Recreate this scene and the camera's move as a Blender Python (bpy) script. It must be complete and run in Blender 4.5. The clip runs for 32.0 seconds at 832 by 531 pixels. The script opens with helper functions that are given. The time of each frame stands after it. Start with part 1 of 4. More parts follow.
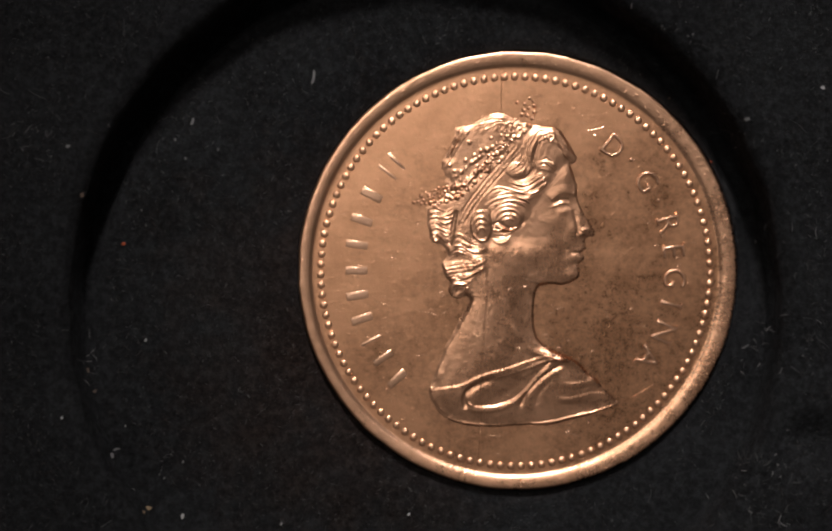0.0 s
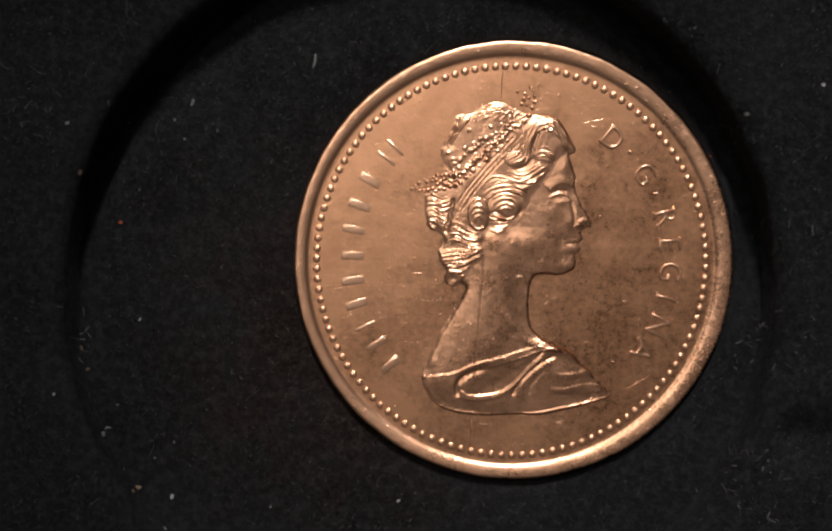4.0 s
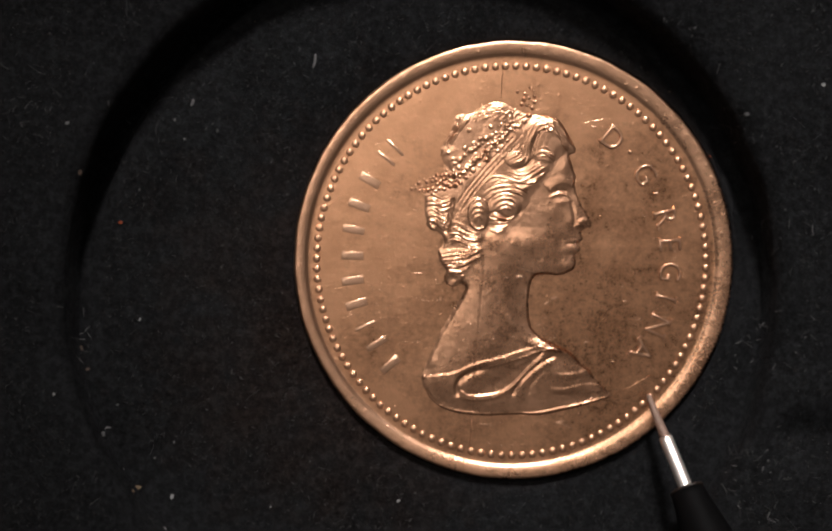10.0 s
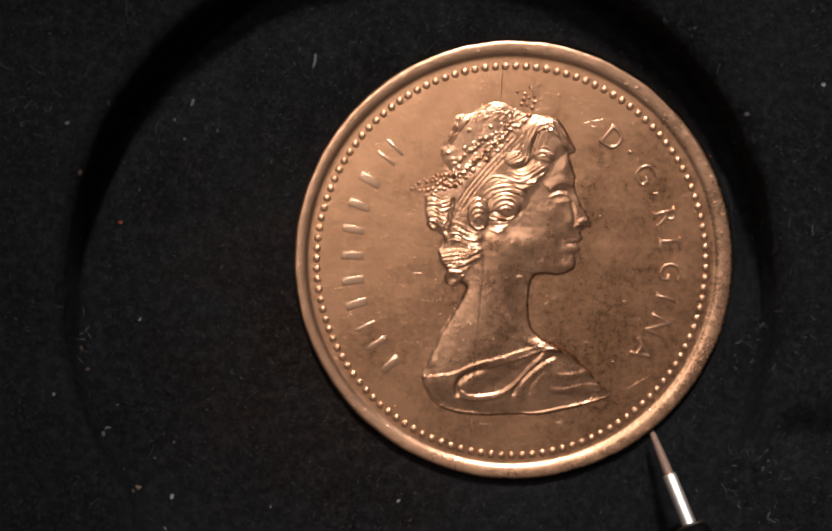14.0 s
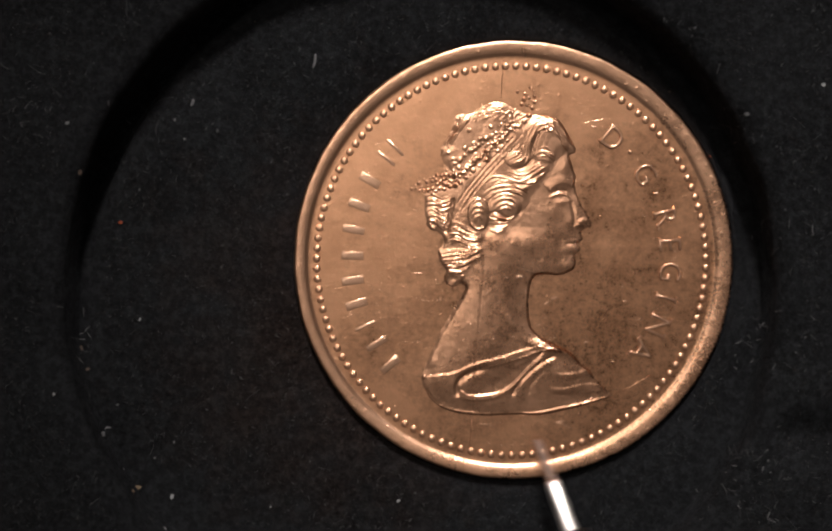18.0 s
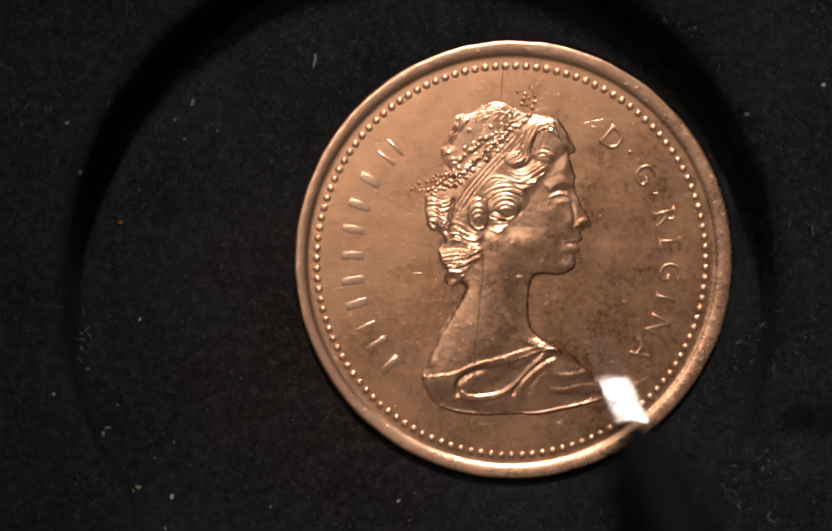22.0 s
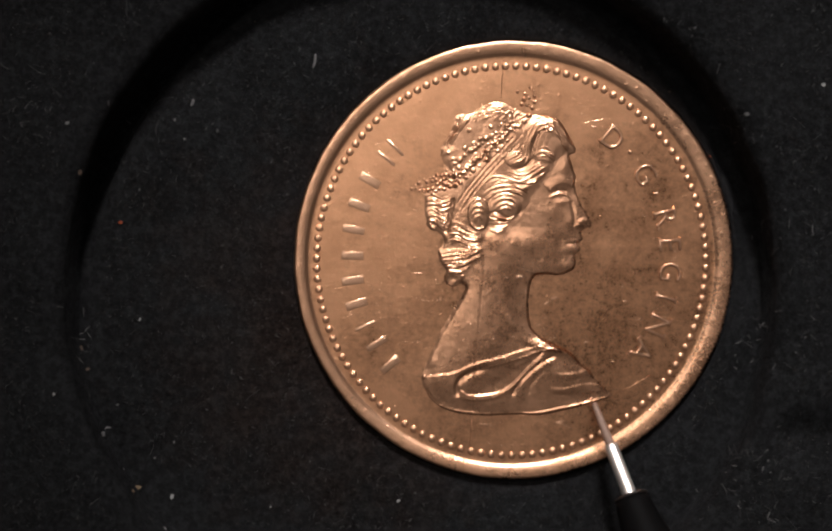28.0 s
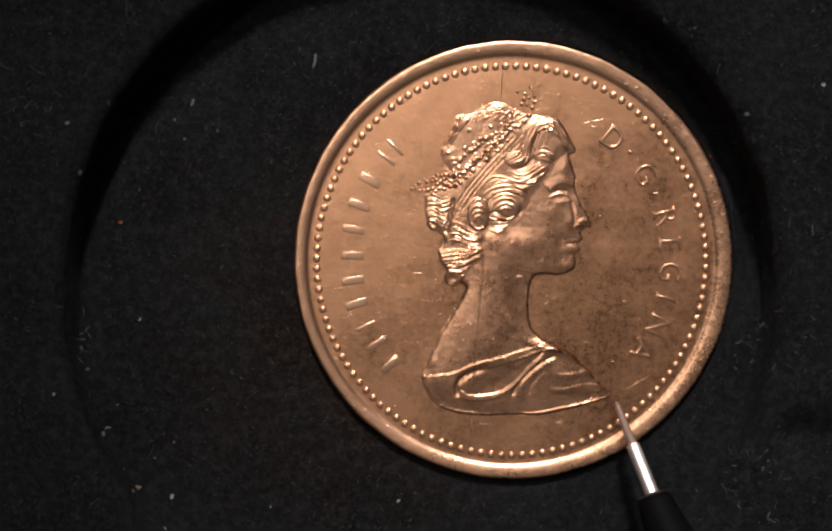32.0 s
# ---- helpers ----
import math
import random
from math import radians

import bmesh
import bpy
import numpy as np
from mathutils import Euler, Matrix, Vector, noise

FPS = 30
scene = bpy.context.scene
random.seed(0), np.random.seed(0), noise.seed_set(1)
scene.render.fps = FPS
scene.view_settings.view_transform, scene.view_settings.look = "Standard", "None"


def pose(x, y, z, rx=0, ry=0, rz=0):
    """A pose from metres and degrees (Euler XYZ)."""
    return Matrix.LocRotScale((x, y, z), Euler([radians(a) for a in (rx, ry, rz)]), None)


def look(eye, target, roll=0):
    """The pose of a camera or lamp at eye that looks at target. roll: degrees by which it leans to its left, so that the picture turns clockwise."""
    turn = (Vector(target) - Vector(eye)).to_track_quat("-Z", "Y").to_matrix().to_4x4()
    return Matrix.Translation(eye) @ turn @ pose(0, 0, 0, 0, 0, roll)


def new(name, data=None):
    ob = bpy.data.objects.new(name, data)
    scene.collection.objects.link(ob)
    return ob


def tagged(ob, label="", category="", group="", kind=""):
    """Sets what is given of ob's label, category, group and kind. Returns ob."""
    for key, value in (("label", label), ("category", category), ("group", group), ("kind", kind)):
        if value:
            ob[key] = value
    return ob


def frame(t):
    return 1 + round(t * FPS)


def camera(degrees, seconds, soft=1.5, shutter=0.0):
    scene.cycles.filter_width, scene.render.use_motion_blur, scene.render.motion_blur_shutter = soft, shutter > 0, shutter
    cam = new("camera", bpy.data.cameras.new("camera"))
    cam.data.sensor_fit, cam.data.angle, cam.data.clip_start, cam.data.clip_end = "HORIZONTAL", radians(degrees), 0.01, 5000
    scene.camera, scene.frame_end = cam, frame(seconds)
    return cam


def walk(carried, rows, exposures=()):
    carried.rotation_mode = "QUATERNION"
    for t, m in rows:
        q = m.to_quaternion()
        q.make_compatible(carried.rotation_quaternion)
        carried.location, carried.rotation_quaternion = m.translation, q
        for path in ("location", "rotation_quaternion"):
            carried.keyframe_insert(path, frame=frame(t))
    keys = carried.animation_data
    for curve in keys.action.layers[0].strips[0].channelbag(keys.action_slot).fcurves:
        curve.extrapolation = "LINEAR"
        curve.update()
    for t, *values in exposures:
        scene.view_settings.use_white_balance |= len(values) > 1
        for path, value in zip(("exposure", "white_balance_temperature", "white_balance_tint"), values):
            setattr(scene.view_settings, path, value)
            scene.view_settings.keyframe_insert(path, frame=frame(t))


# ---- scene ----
MM = 0.001
GRID = 43255.0          # drawing units to the metre on the coin's plane
EYE_Z = 0.0587          # lens above the felt

cam = camera(35.0, 32.0, soft=2.5, shutter=0.85)


def cam_row(t, x, y, turn):
    return (t, pose(x * MM, y * MM, EYE_Z, 0, 0, turn))


walk(cam, [cam_row(0.0, -0.170, 0.584, -1.55), cam_row(0.3, -0.170, 0.580, -1.55), cam_row(0.5, -0.187, 0.495, -1.56),
           cam_row(0.8, -0.120, 0.500, -1.55), cam_row(1.0, -0.066, 0.496, -1.54), cam_row(1.2, -0.066, 0.494, -1.54),
           cam_row(1.3, -0.075, 0.420, -1.45), cam_row(1.4, -0.130, 0.240, -1.12), cam_row(1.5, -0.069, 0.040, -0.38),
           cam_row(1.6, -0.010, 0.0, -0.04), cam_row(1.7, 0.0, 0.0, 0.0), cam_row(2.0, 0.0, 0.0, 0.0), cam_row(32.0, 0.0, 0.0, 0.0)],
     exposures=[(0.0, 0.0), (9.5, 0.0), (12.0, 0.04), (32.0, 0.04)])

# ---- light: one lamp above the far side of the pad, a diffuse lamp to the side, in a dim room ----
world = bpy.data.worlds.new("room_light")
scene.world = world
world.use_nodes = True
world.node_tree.nodes["Background"].inputs[1].default_value = 1.0


def room_glow(tree):
    """A dim room: pale ceiling above, darker walls towards the horizon."""
    tc, up = tree.nodes.new("ShaderNodeTexCoord"), tree.nodes.new("ShaderNodeSeparateXYZ")
    r = tree.nodes.new("ShaderNodeValToRGB")
    r.color_ramp.elements[0].position, r.color_ramp.elements[0].color = 0.5, (0.042, 0.035, 0.031, 1)
    r.color_ramp.elements[1].position, r.color_ramp.elements[1].color = 1.0, (0.145, 0.134, 0.127, 1)
    tree.links.new(tc.outputs["Generated"], up.inputs[0])
    tree.links.new(up.outputs["Z"], r.inputs["Fac"])
    tree.links.new(r.outputs["Color"], tree.nodes["Background"].inputs["Color"])


room_glow(world.node_tree)


def area(name, eye, target, size, watts, colour, spread):
    data = bpy.data.lights.new(name, "AREA")
    data.shape, data.size, data.energy, data.color = "DISK", size, watts, colour
    data.spread = radians(spread)
    ob = new(name, data)
    ob.matrix_world = look(eye, target)


# the desk lamp: a reflector bulb whose beam falls off towards the pad's edges
beam = bpy.data.lights.new("lamp", "SPOT")
beam.energy, beam.color, beam.shadow_soft_size = 6.0, (1.0, 0.945, 0.935), 0.030
beam.spot_size, beam.spot_blend = radians(12.8), 1.0
lamp = new("lamp", beam)
lamp.matrix_world = look((0.014, 0.152, 0.135), (0.0085, 0.003, 0))
area("softbox", (-0.036, 0.070, 0.180), (0.003, 0.001, 0), 0.195, 0.0144, (1.0, 0.91, 0.835), 34)


# ---- materials ----
def material(name):
    mat = bpy.data.materials.new(name)
    mat.use_nodes = True
    return mat, mat.node_tree, mat.node_tree.nodes["Principled BSDF"]


def coords(tree, per_mm):
    """Object coordinates, scaled so that a texture of scale 1 has a grain of about 1/per_mm millimetres."""
    tc = tree.nodes.new("ShaderNodeTexCoord")
    mp = tree.nodes.new("ShaderNodeMapping")
    k = per_mm if isinstance(per_mm, tuple) else (per_mm,) * 3
    mp.inputs["Scale"].default_value = [1000 * a for a in k]
    tree.links.new(tc.outputs["Object"], mp.inputs["Vector"])
    return mp.outputs["Vector"]


def grain(tree, per_mm, detail=4.0, rough=0.6):
    n = tree.nodes.new("ShaderNodeTexNoise")
    n.inputs["Scale"].default_value = 1.0
    n.inputs["Detail"].default_value = detail
    n.inputs["Roughness"].default_value = rough
    tree.links.new(coords(tree, per_mm), n.inputs["Vector"])
    return n.outputs["Fac"]


def ramp(tree, fac, *stops):
    r = tree.nodes.new("ShaderNodeValToRGB")
    while len(r.color_ramp.elements) < len(stops):
        r.color_ramp.elements.new(0.5)
    for el, (p, c) in zip(r.color_ramp.elements, stops):
        el.position = p
        el.color = (*c, 1) if isinstance(c, tuple) else (c, c, c, 1)
    tree.links.new(fac, r.inputs["Fac"])
    return r.outputs["Color"]


def mixed(tree, fac, a, b, how="MIX"):
    m = tree.nodes.new("ShaderNodeMix")
    m.data_type, m.blend_type = "RGBA", how
    for sock, v in ((m.inputs["Factor"], fac), (m.inputs["A"], a), (m.inputs["B"], b)):
        if isinstance(v, bpy.types.NodeSocket):
            tree.links.new(v, sock)
        else:
            sock.default_value = v if not isinstance(v, tuple) else (*v, 1)
    return m.outputs["Result"]


def bump(tree, height, dist_mm, normal=None, strength=1.0):
    b = tree.nodes.new("ShaderNodeBump")
    b.inputs["Distance"].default_value = dist_mm * MM
    b.inputs["Strength"].default_value = strength
    tree.links.new(height, b.inputs["Height"])
    if normal:
        tree.links.new(normal, b.inputs["Normal"])
    return b.outputs["Normal"]


def bronze(name, light, dark, rough, relief, mottle):
    """Circulated bronze: tarnish in patches and flecks, some of it painted shade, fine mint grain, hairline scratches
    two ways.
    """
    mat, tree, p = material(name)
    # flecked tarnish, gathered lower right, where it also stands for light falling off
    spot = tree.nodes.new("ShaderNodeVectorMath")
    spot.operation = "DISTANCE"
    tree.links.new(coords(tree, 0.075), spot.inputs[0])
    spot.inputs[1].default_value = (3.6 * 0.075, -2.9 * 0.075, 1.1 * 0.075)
    tarnish_shade = tree.nodes.new("ShaderNodeMath")
    tarnish_shade.operation = "MULTIPLY_ADD"
    tree.links.new(grain(tree, 0.45, 5, 0.65), tarnish_shade.inputs[0])
    tarnish_shade.inputs[1].default_value = 2.2
    tree.links.new(spot.outputs["Value"], tarnish_shade.inputs[2])
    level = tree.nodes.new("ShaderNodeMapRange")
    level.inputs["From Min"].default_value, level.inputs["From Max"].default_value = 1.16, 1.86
    tree.links.new(tarnish_shade.outputs["Value"], level.inputs["Value"])
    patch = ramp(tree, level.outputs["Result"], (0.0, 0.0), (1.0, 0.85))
    spots = ramp(tree, grain(tree, 3.6, 5, 0.7), (0.36, 0.0), (0.70, 1.0))
    fleck = ramp(tree, grain(tree, 11.0, 3, 0.7), (0.32, 0.0), (0.72, 1.0))
    worn = mixed(tree, 0.5, spots, fleck)
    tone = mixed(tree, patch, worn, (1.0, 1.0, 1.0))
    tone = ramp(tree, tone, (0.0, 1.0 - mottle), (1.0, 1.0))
    toned = ramp(tree, grain(tree, 0.8, 4, 0.6), (0.35, (0.87, 0.85, 0.83)), (0.65, (1.0, 1.0, 1.0)))
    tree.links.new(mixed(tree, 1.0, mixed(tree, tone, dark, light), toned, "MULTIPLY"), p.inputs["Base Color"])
    p.inputs["Metallic"].default_value = 1.0
    hair = grain(tree, (2.0, 24.0, 4.0), 3, 0.65)
    hair_across = grain(tree, (20.0, 1.6, 4.0), 3, 0.65)
    tree.links.new(ramp(tree, mixed(tree, 0.35, tone, hair_across), (0.15, rough - 0.05), (0.85, rough + 0.06)), p.inputs["Roughness"])
    n = bump(tree, grain(tree, 6.0, 3, 0.6), 0.009 * relief)
    pits = ramp(tree, grain(tree, 4.5, 1, 0.4), (0.66, 0.0), (0.75, 1.0))
    n = bump(tree, pits, 0.006 * relief, n)
    n = bump(tree, hair, 0.0024 * relief, n)
    n = bump(tree, hair_across, 0.0035 * relief, n)
    n = bump(tree, grain(tree, 1.1, 2, 0.5), 0.015 * relief, n)
    tree.links.new(n, p.inputs["Normal"])
    return mat


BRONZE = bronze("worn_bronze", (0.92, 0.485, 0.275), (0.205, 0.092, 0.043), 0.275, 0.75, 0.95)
BRONZE_RELIEF = bronze("rubbed_bronze", (0.925, 0.51, 0.312), (0.25, 0.114, 0.055), 0.255, 0.55, 0.75)
BRONZE_BRIGHT = bronze("scraped_bronze", (0.86, 0.51, 0.33), (0.66, 0.37, 0.225), 0.27, 0.5, 0.6)
BRONZE_BEAD = bronze("bead_bronze", (0.92, 0.54, 0.34), (0.60, 0.33, 0.20), 0.36, 0.5, 0.6)
BRONZE_LETTER = bronze("rubbed_letter", (0.92, 0.55, 0.36), (0.50, 0.27, 0.16), 0.26, 0.6, 0.65)
BRONZE_RIM = bronze("rim_bronze", (0.94, 0.54, 0.34), (0.36, 0.175, 0.092), 0.25, 1.25, 0.95)


def felt_material():
    mat, tree, p = material("black_felt")
    wide = ramp(tree, grain(tree, 0.25, 5, 0.6), (0.35, 0.0), (0.65, 1.0))
    fine = ramp(tree, grain(tree, 5.0, 6, 0.85), (0.44, 0.0), (0.66, 1.0))
    clump = ramp(tree, grain(tree, 2.2, 5, 0.75), (0.46, 0.0), (0.60, 1.0))
    tone = mixed(tree, 0.45, mixed(tree, 0.65, wide, clump), fine)
    dye = mixed(tree, tone, (0.0056, 0.0057, 0.0061), (0.0295, 0.0302, 0.0322))
    # coppery glow round the coin, painted into the felt colour; dust is its mask
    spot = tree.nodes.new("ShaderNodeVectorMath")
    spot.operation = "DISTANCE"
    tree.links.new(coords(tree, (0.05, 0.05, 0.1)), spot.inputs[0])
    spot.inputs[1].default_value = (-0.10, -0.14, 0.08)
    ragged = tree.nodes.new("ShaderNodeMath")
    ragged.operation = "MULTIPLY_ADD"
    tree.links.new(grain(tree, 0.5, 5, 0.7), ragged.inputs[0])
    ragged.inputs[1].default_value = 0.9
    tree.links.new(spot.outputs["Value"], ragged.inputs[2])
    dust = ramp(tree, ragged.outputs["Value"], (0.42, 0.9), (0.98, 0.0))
    coin_glow = mixed(tree, tone, (0.0085, 0.0054, 0.0045), (0.056, 0.037, 0.030))
    tree.links.new(mixed(tree, dust, dye, coin_glow), p.inputs["Base Color"])
    p.inputs["Roughness"].default_value = 1.0
    p.inputs["Specular IOR Level"].default_value = 0.05
    n = bump(tree, grain(tree, 4.0, 6, 0.8), 0.16)
    tree.links.new(n, p.inputs["Normal"])
    return mat


def fibre_material():
    mat, tree, p = material("felt_fibre")
    geo = tree.nodes.new("ShaderNodeNewGeometry")
    tree.links.new(ramp(tree, geo.outputs["Random Per Island"], (0.0, (0.00444, 0.00444, 0.00473)), (0.55, (0.0158, 0.0158, 0.0163)), (0.82, (0.0296, 0.0227, 0.0187)),
                        (0.93, (0.0542, 0.0537, 0.0532)), (1.0, (0.128, 0.126, 0.123))), p.inputs["Base Color"])
    p.inputs["Roughness"].default_value = 0.9
    p.inputs["Specular IOR Level"].default_value = 0.1
    return mat


def tuft_material():
    mat, tree, p = material("fuzzy_lint")
    geo = tree.nodes.new("ShaderNodeNewGeometry")
    tree.links.new(ramp(tree, geo.outputs["Random Per Island"], (0.0, (0.0286, 0.0276, 0.0276)), (0.75, (0.0714, 0.0704, 0.0685)), (1.0, (0.209, 0.205, 0.2))), p.inputs["Base Color"])
    p.inputs["Roughness"].default_value = 0.95
    p.inputs["Specular IOR Level"].default_value = 0.1
    return mat


def plain(name, col, rough, metal=0.0, per_mm=2.0, relief=0.01, vary=0.3, spec=0.5):
    mat, tree, p = material(name)
    g = ramp(tree, grain(tree, per_mm, 5, 0.65), (0.3, tuple(c * (1 - vary) for c in col)), (0.7, col))
    tree.links.new(g, p.inputs["Base Color"])
    p.inputs["Roughness"].default_value = rough
    p.inputs["Metallic"].default_value = metal
    p.inputs["Specular IOR Level"].default_value = spec
    tree.links.new(bump(tree, grain(tree, per_mm * 3, 4, 0.6), relief), p.inputs["Normal"])
    return mat


def drawn(mat, amount):
    """Metal drawn through a die: its gloss spreads round the tube."""
    p = mat.node_tree.nodes["Principled BSDF"]
    p.inputs["Anisotropic"].default_value = amount
    p.inputs["Anisotropic Rotation"].default_value = 0.0
    return mat


FELT, FIBRE, FUZZ = felt_material(), fibre_material(), tuft_material()
LEAD = plain("coppery_lead", (0.2584, 0.1598, 0.119), 0.55, 0.12, 6.0, 0.01)
STEEL = drawn(plain("satin_steel", (1.0, 0.92, 0.84), 0.31, 1.0, 4.0, 0.0005, 0.05), 0.75)
BLACK_PLASTIC = plain("black_plastic", (0.0035, 0.0034, 0.0036), 0.6, 0.0, 1.5, 0.004, spec=0.04)
SMOKE_METAL = plain("dark_collar", (0.014, 0.008, 0.006), 0.5, 0.0, 3.0, 0.003)
LINT_WHITE = plain("white_lint", (0.46, 0.46, 0.445), 0.9, 0.0, 12.0, 0.01)
LINT_GREY = plain("grey_lint", (0.20, 0.197, 0.194), 0.95, 0.0, 12.0, 0.01)
LINT_DIM = plain("dim_lint", (0.0867, 0.0857, 0.0836), 0.95, 0.0, 12.0, 0.01)
CRUMB_TAN = plain("tan_crumb", (0.265, 0.184, 0.107), 0.8, 0.0, 12.0, 0.02)
CRUMB_DIM = plain("dim_brown_crumb", (0.133, 0.0898, 0.0612), 0.85, 0.0, 12.0, 0.02)
CRUMB_RUST = plain("rust_crumb", (0.51, 0.102, 0.0306), 0.8, 0.0, 12.0, 0.02)


# ---- building helpers ----
def smooth01(t):
    t = np.clip(t, 0, 1)
    return t * t * (3 - 2 * t)


def mesh_from(name, verts, faces, mat, smooth=True):
    me = bpy.data.meshes.new(name)
    me.from_pydata([tuple(v) for v in verts], [], faces)
    me.materials.append(mat)
    me.polygons.foreach_set("use_smooth", [smooth] * len(me.polygons))
    me.update()
    return me


def part(name, me, parent, label="", m=None):
    ob = new(name, me)
    ob.parent = parent
    if m is not None:
        ob.matrix_basis = m
    return tagged(ob, label)


def lathe(name, rings, mat, segs=64, smooth=True):
    """rings: (radius, z) or (radius, z, x offset); closed at the ends."""
    verts, faces = [], []
    for ring in rings:
        r, z = ring[0], ring[1]
        dx = ring[2] if len(ring) > 2 else 0.0
        for i in range(segs):
            a = 2 * math.pi * i / segs
            verts.append((dx + r * math.cos(a), r * math.sin(a), z))
    for k in range(len(rings) - 1):
        for i in range(segs):
            j = (i + 1) % segs
            faces.append((k * segs + i, k * segs + j, (k + 1) * segs + j, (k + 1) * segs + i))
    last = (len(rings) - 1) * segs
    n = len(verts)
    verts += verts[:segs] + verts[last:last + segs]
    faces.append(tuple(range(n + segs - 1, n - 1, -1)))
    faces.append(tuple(range(n + segs, n + 2 * segs)))
    return mesh_from(name, verts, faces, mat, smooth)


def on_plane(u, v, z):
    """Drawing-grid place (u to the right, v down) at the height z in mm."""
    k = (EYE_Z - z * MM) / (EYE_Z - 1.2 * MM) / GRID
    return Vector(((u - 784) * k, (500.5 - v) * k, z * MM))


# ---- the felt pad with its round well ----
WELL_DEPTH = 3.2
WELL = on_plane(792, 548, WELL_DEPTH)
WELL_R = 685 / GRID * 0.9655
FLOOR = 0.8             # felt level round the coin, which has sunk into it, mm
# the dip below FLOOR is added to hold a dark ring of shade
WALL = [(WELL_R - 0.0012, 0.8), (WELL_R - 0.0010, 0.70), (WELL_R - 0.0008, 0.30), (WELL_R - 0.0006, 0.22), (WELL_R - 0.0003, 0.22),
        (WELL_R - 0.0002, 0.6), (WELL_R - 0.00015, 2.4), (WELL_R, 2.85),
        (WELL_R + 0.0004, 3.1), (WELL_R + 0.001, WELL_DEPTH)]


COIN = on_plane(970, 489.5, 1.2)
COIN_R = 414 / GRID


def dent(x, y):
    """Depth of a thumb-sized hollow pressed into the pad beside the well."""
    d = on_plane(1522, 822, WELL_DEPTH)
    return 0.0008 * math.exp(-((x - d.x) / 0.0018) ** 2 - ((y - d.y) / 0.0010) ** 2)


def shade_moat(angle, z):
    """A moat added at the wall's foot to widen its shade; closes towards the near side of the well."""
    open_here = float(smooth01((math.sin(angle) + 0.30) / 0.75))
    return z if z >= FLOOR else FLOOR + (z - FLOOR) * open_here


def felt_pad():
    lip, foot = COIN_R * 1.02, WALL[0][0]
    rings = [(0.004, 0.0), (0.008, 0.0), (COIN_R * 1.004, 0.0), (COIN_R * 1.005, 0.6), (COIN_R * 1.010, 0.75), (lip, FLOOR),
             (lip + (foot - lip) / 3, FLOOR), (foot - (foot - lip) / 3, FLOOR), *WALL, *((WELL_R + k * 0.0004, WELL_DEPTH) for k in range(4, 14)),
             (WELL_R + 0.010, WELL_DEPTH), (WELL_R + 0.03, WELL_DEPTH), (0.11, WELL_DEPTH), (0.112, 3.0), (0.112, -4.0), (0.0005, -4.0)]
    segs = 320
    verts, faces = [(COIN.x, COIN.y, 0.0)], []
    for k, (r, z_ring) in enumerate(rings):
        mid = COIN.lerp(WELL, min(1.0, max(0.0, (r - lip) / (foot - lip))))
        for i in range(segs):
            a = 2 * math.pi * i / segs
            x, y, z = r * math.cos(a), r * math.sin(a), z_ring
            if k > 7 and r < WELL_R:
                z = shade_moat(a, z_ring)
            soft = 0.00012 * noise.noise(Vector((x * 500, y * 500, 0.3))) if 0.005 < r < 0.05 and k > 7 else 0.0
            verts.append((mid.x + x * (1 + soft / r), mid.y + y * (1 + soft / r), z * MM + soft * (0.5 if z > 0.1 else 0.0)))
            if z == WELL_DEPTH:
                verts[-1] = (*verts[-1][:2], verts[-1][2] - dent(*verts[-1][:2]))
    for i in range(segs):
        j = (i + 1) % segs
        faces.append((0, 1 + i, 1 + j))
        for k in range(len(rings) - 1):
            a, b = 1 + k * segs, 1 + (k + 1) * segs
            faces.append((a + i, b + i, b + j, a + j))
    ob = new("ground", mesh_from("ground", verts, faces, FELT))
    return tagged(ob, "black felt-covered pad with a shallow round well", "felt pad", kind="structure")


felt_pad()


def floor_z(x, y):
    return FLOOR * MM if math.hypot(x - WELL.x, y - WELL.y) < WELL_R else WELL_DEPTH * MM - dent(x, y)


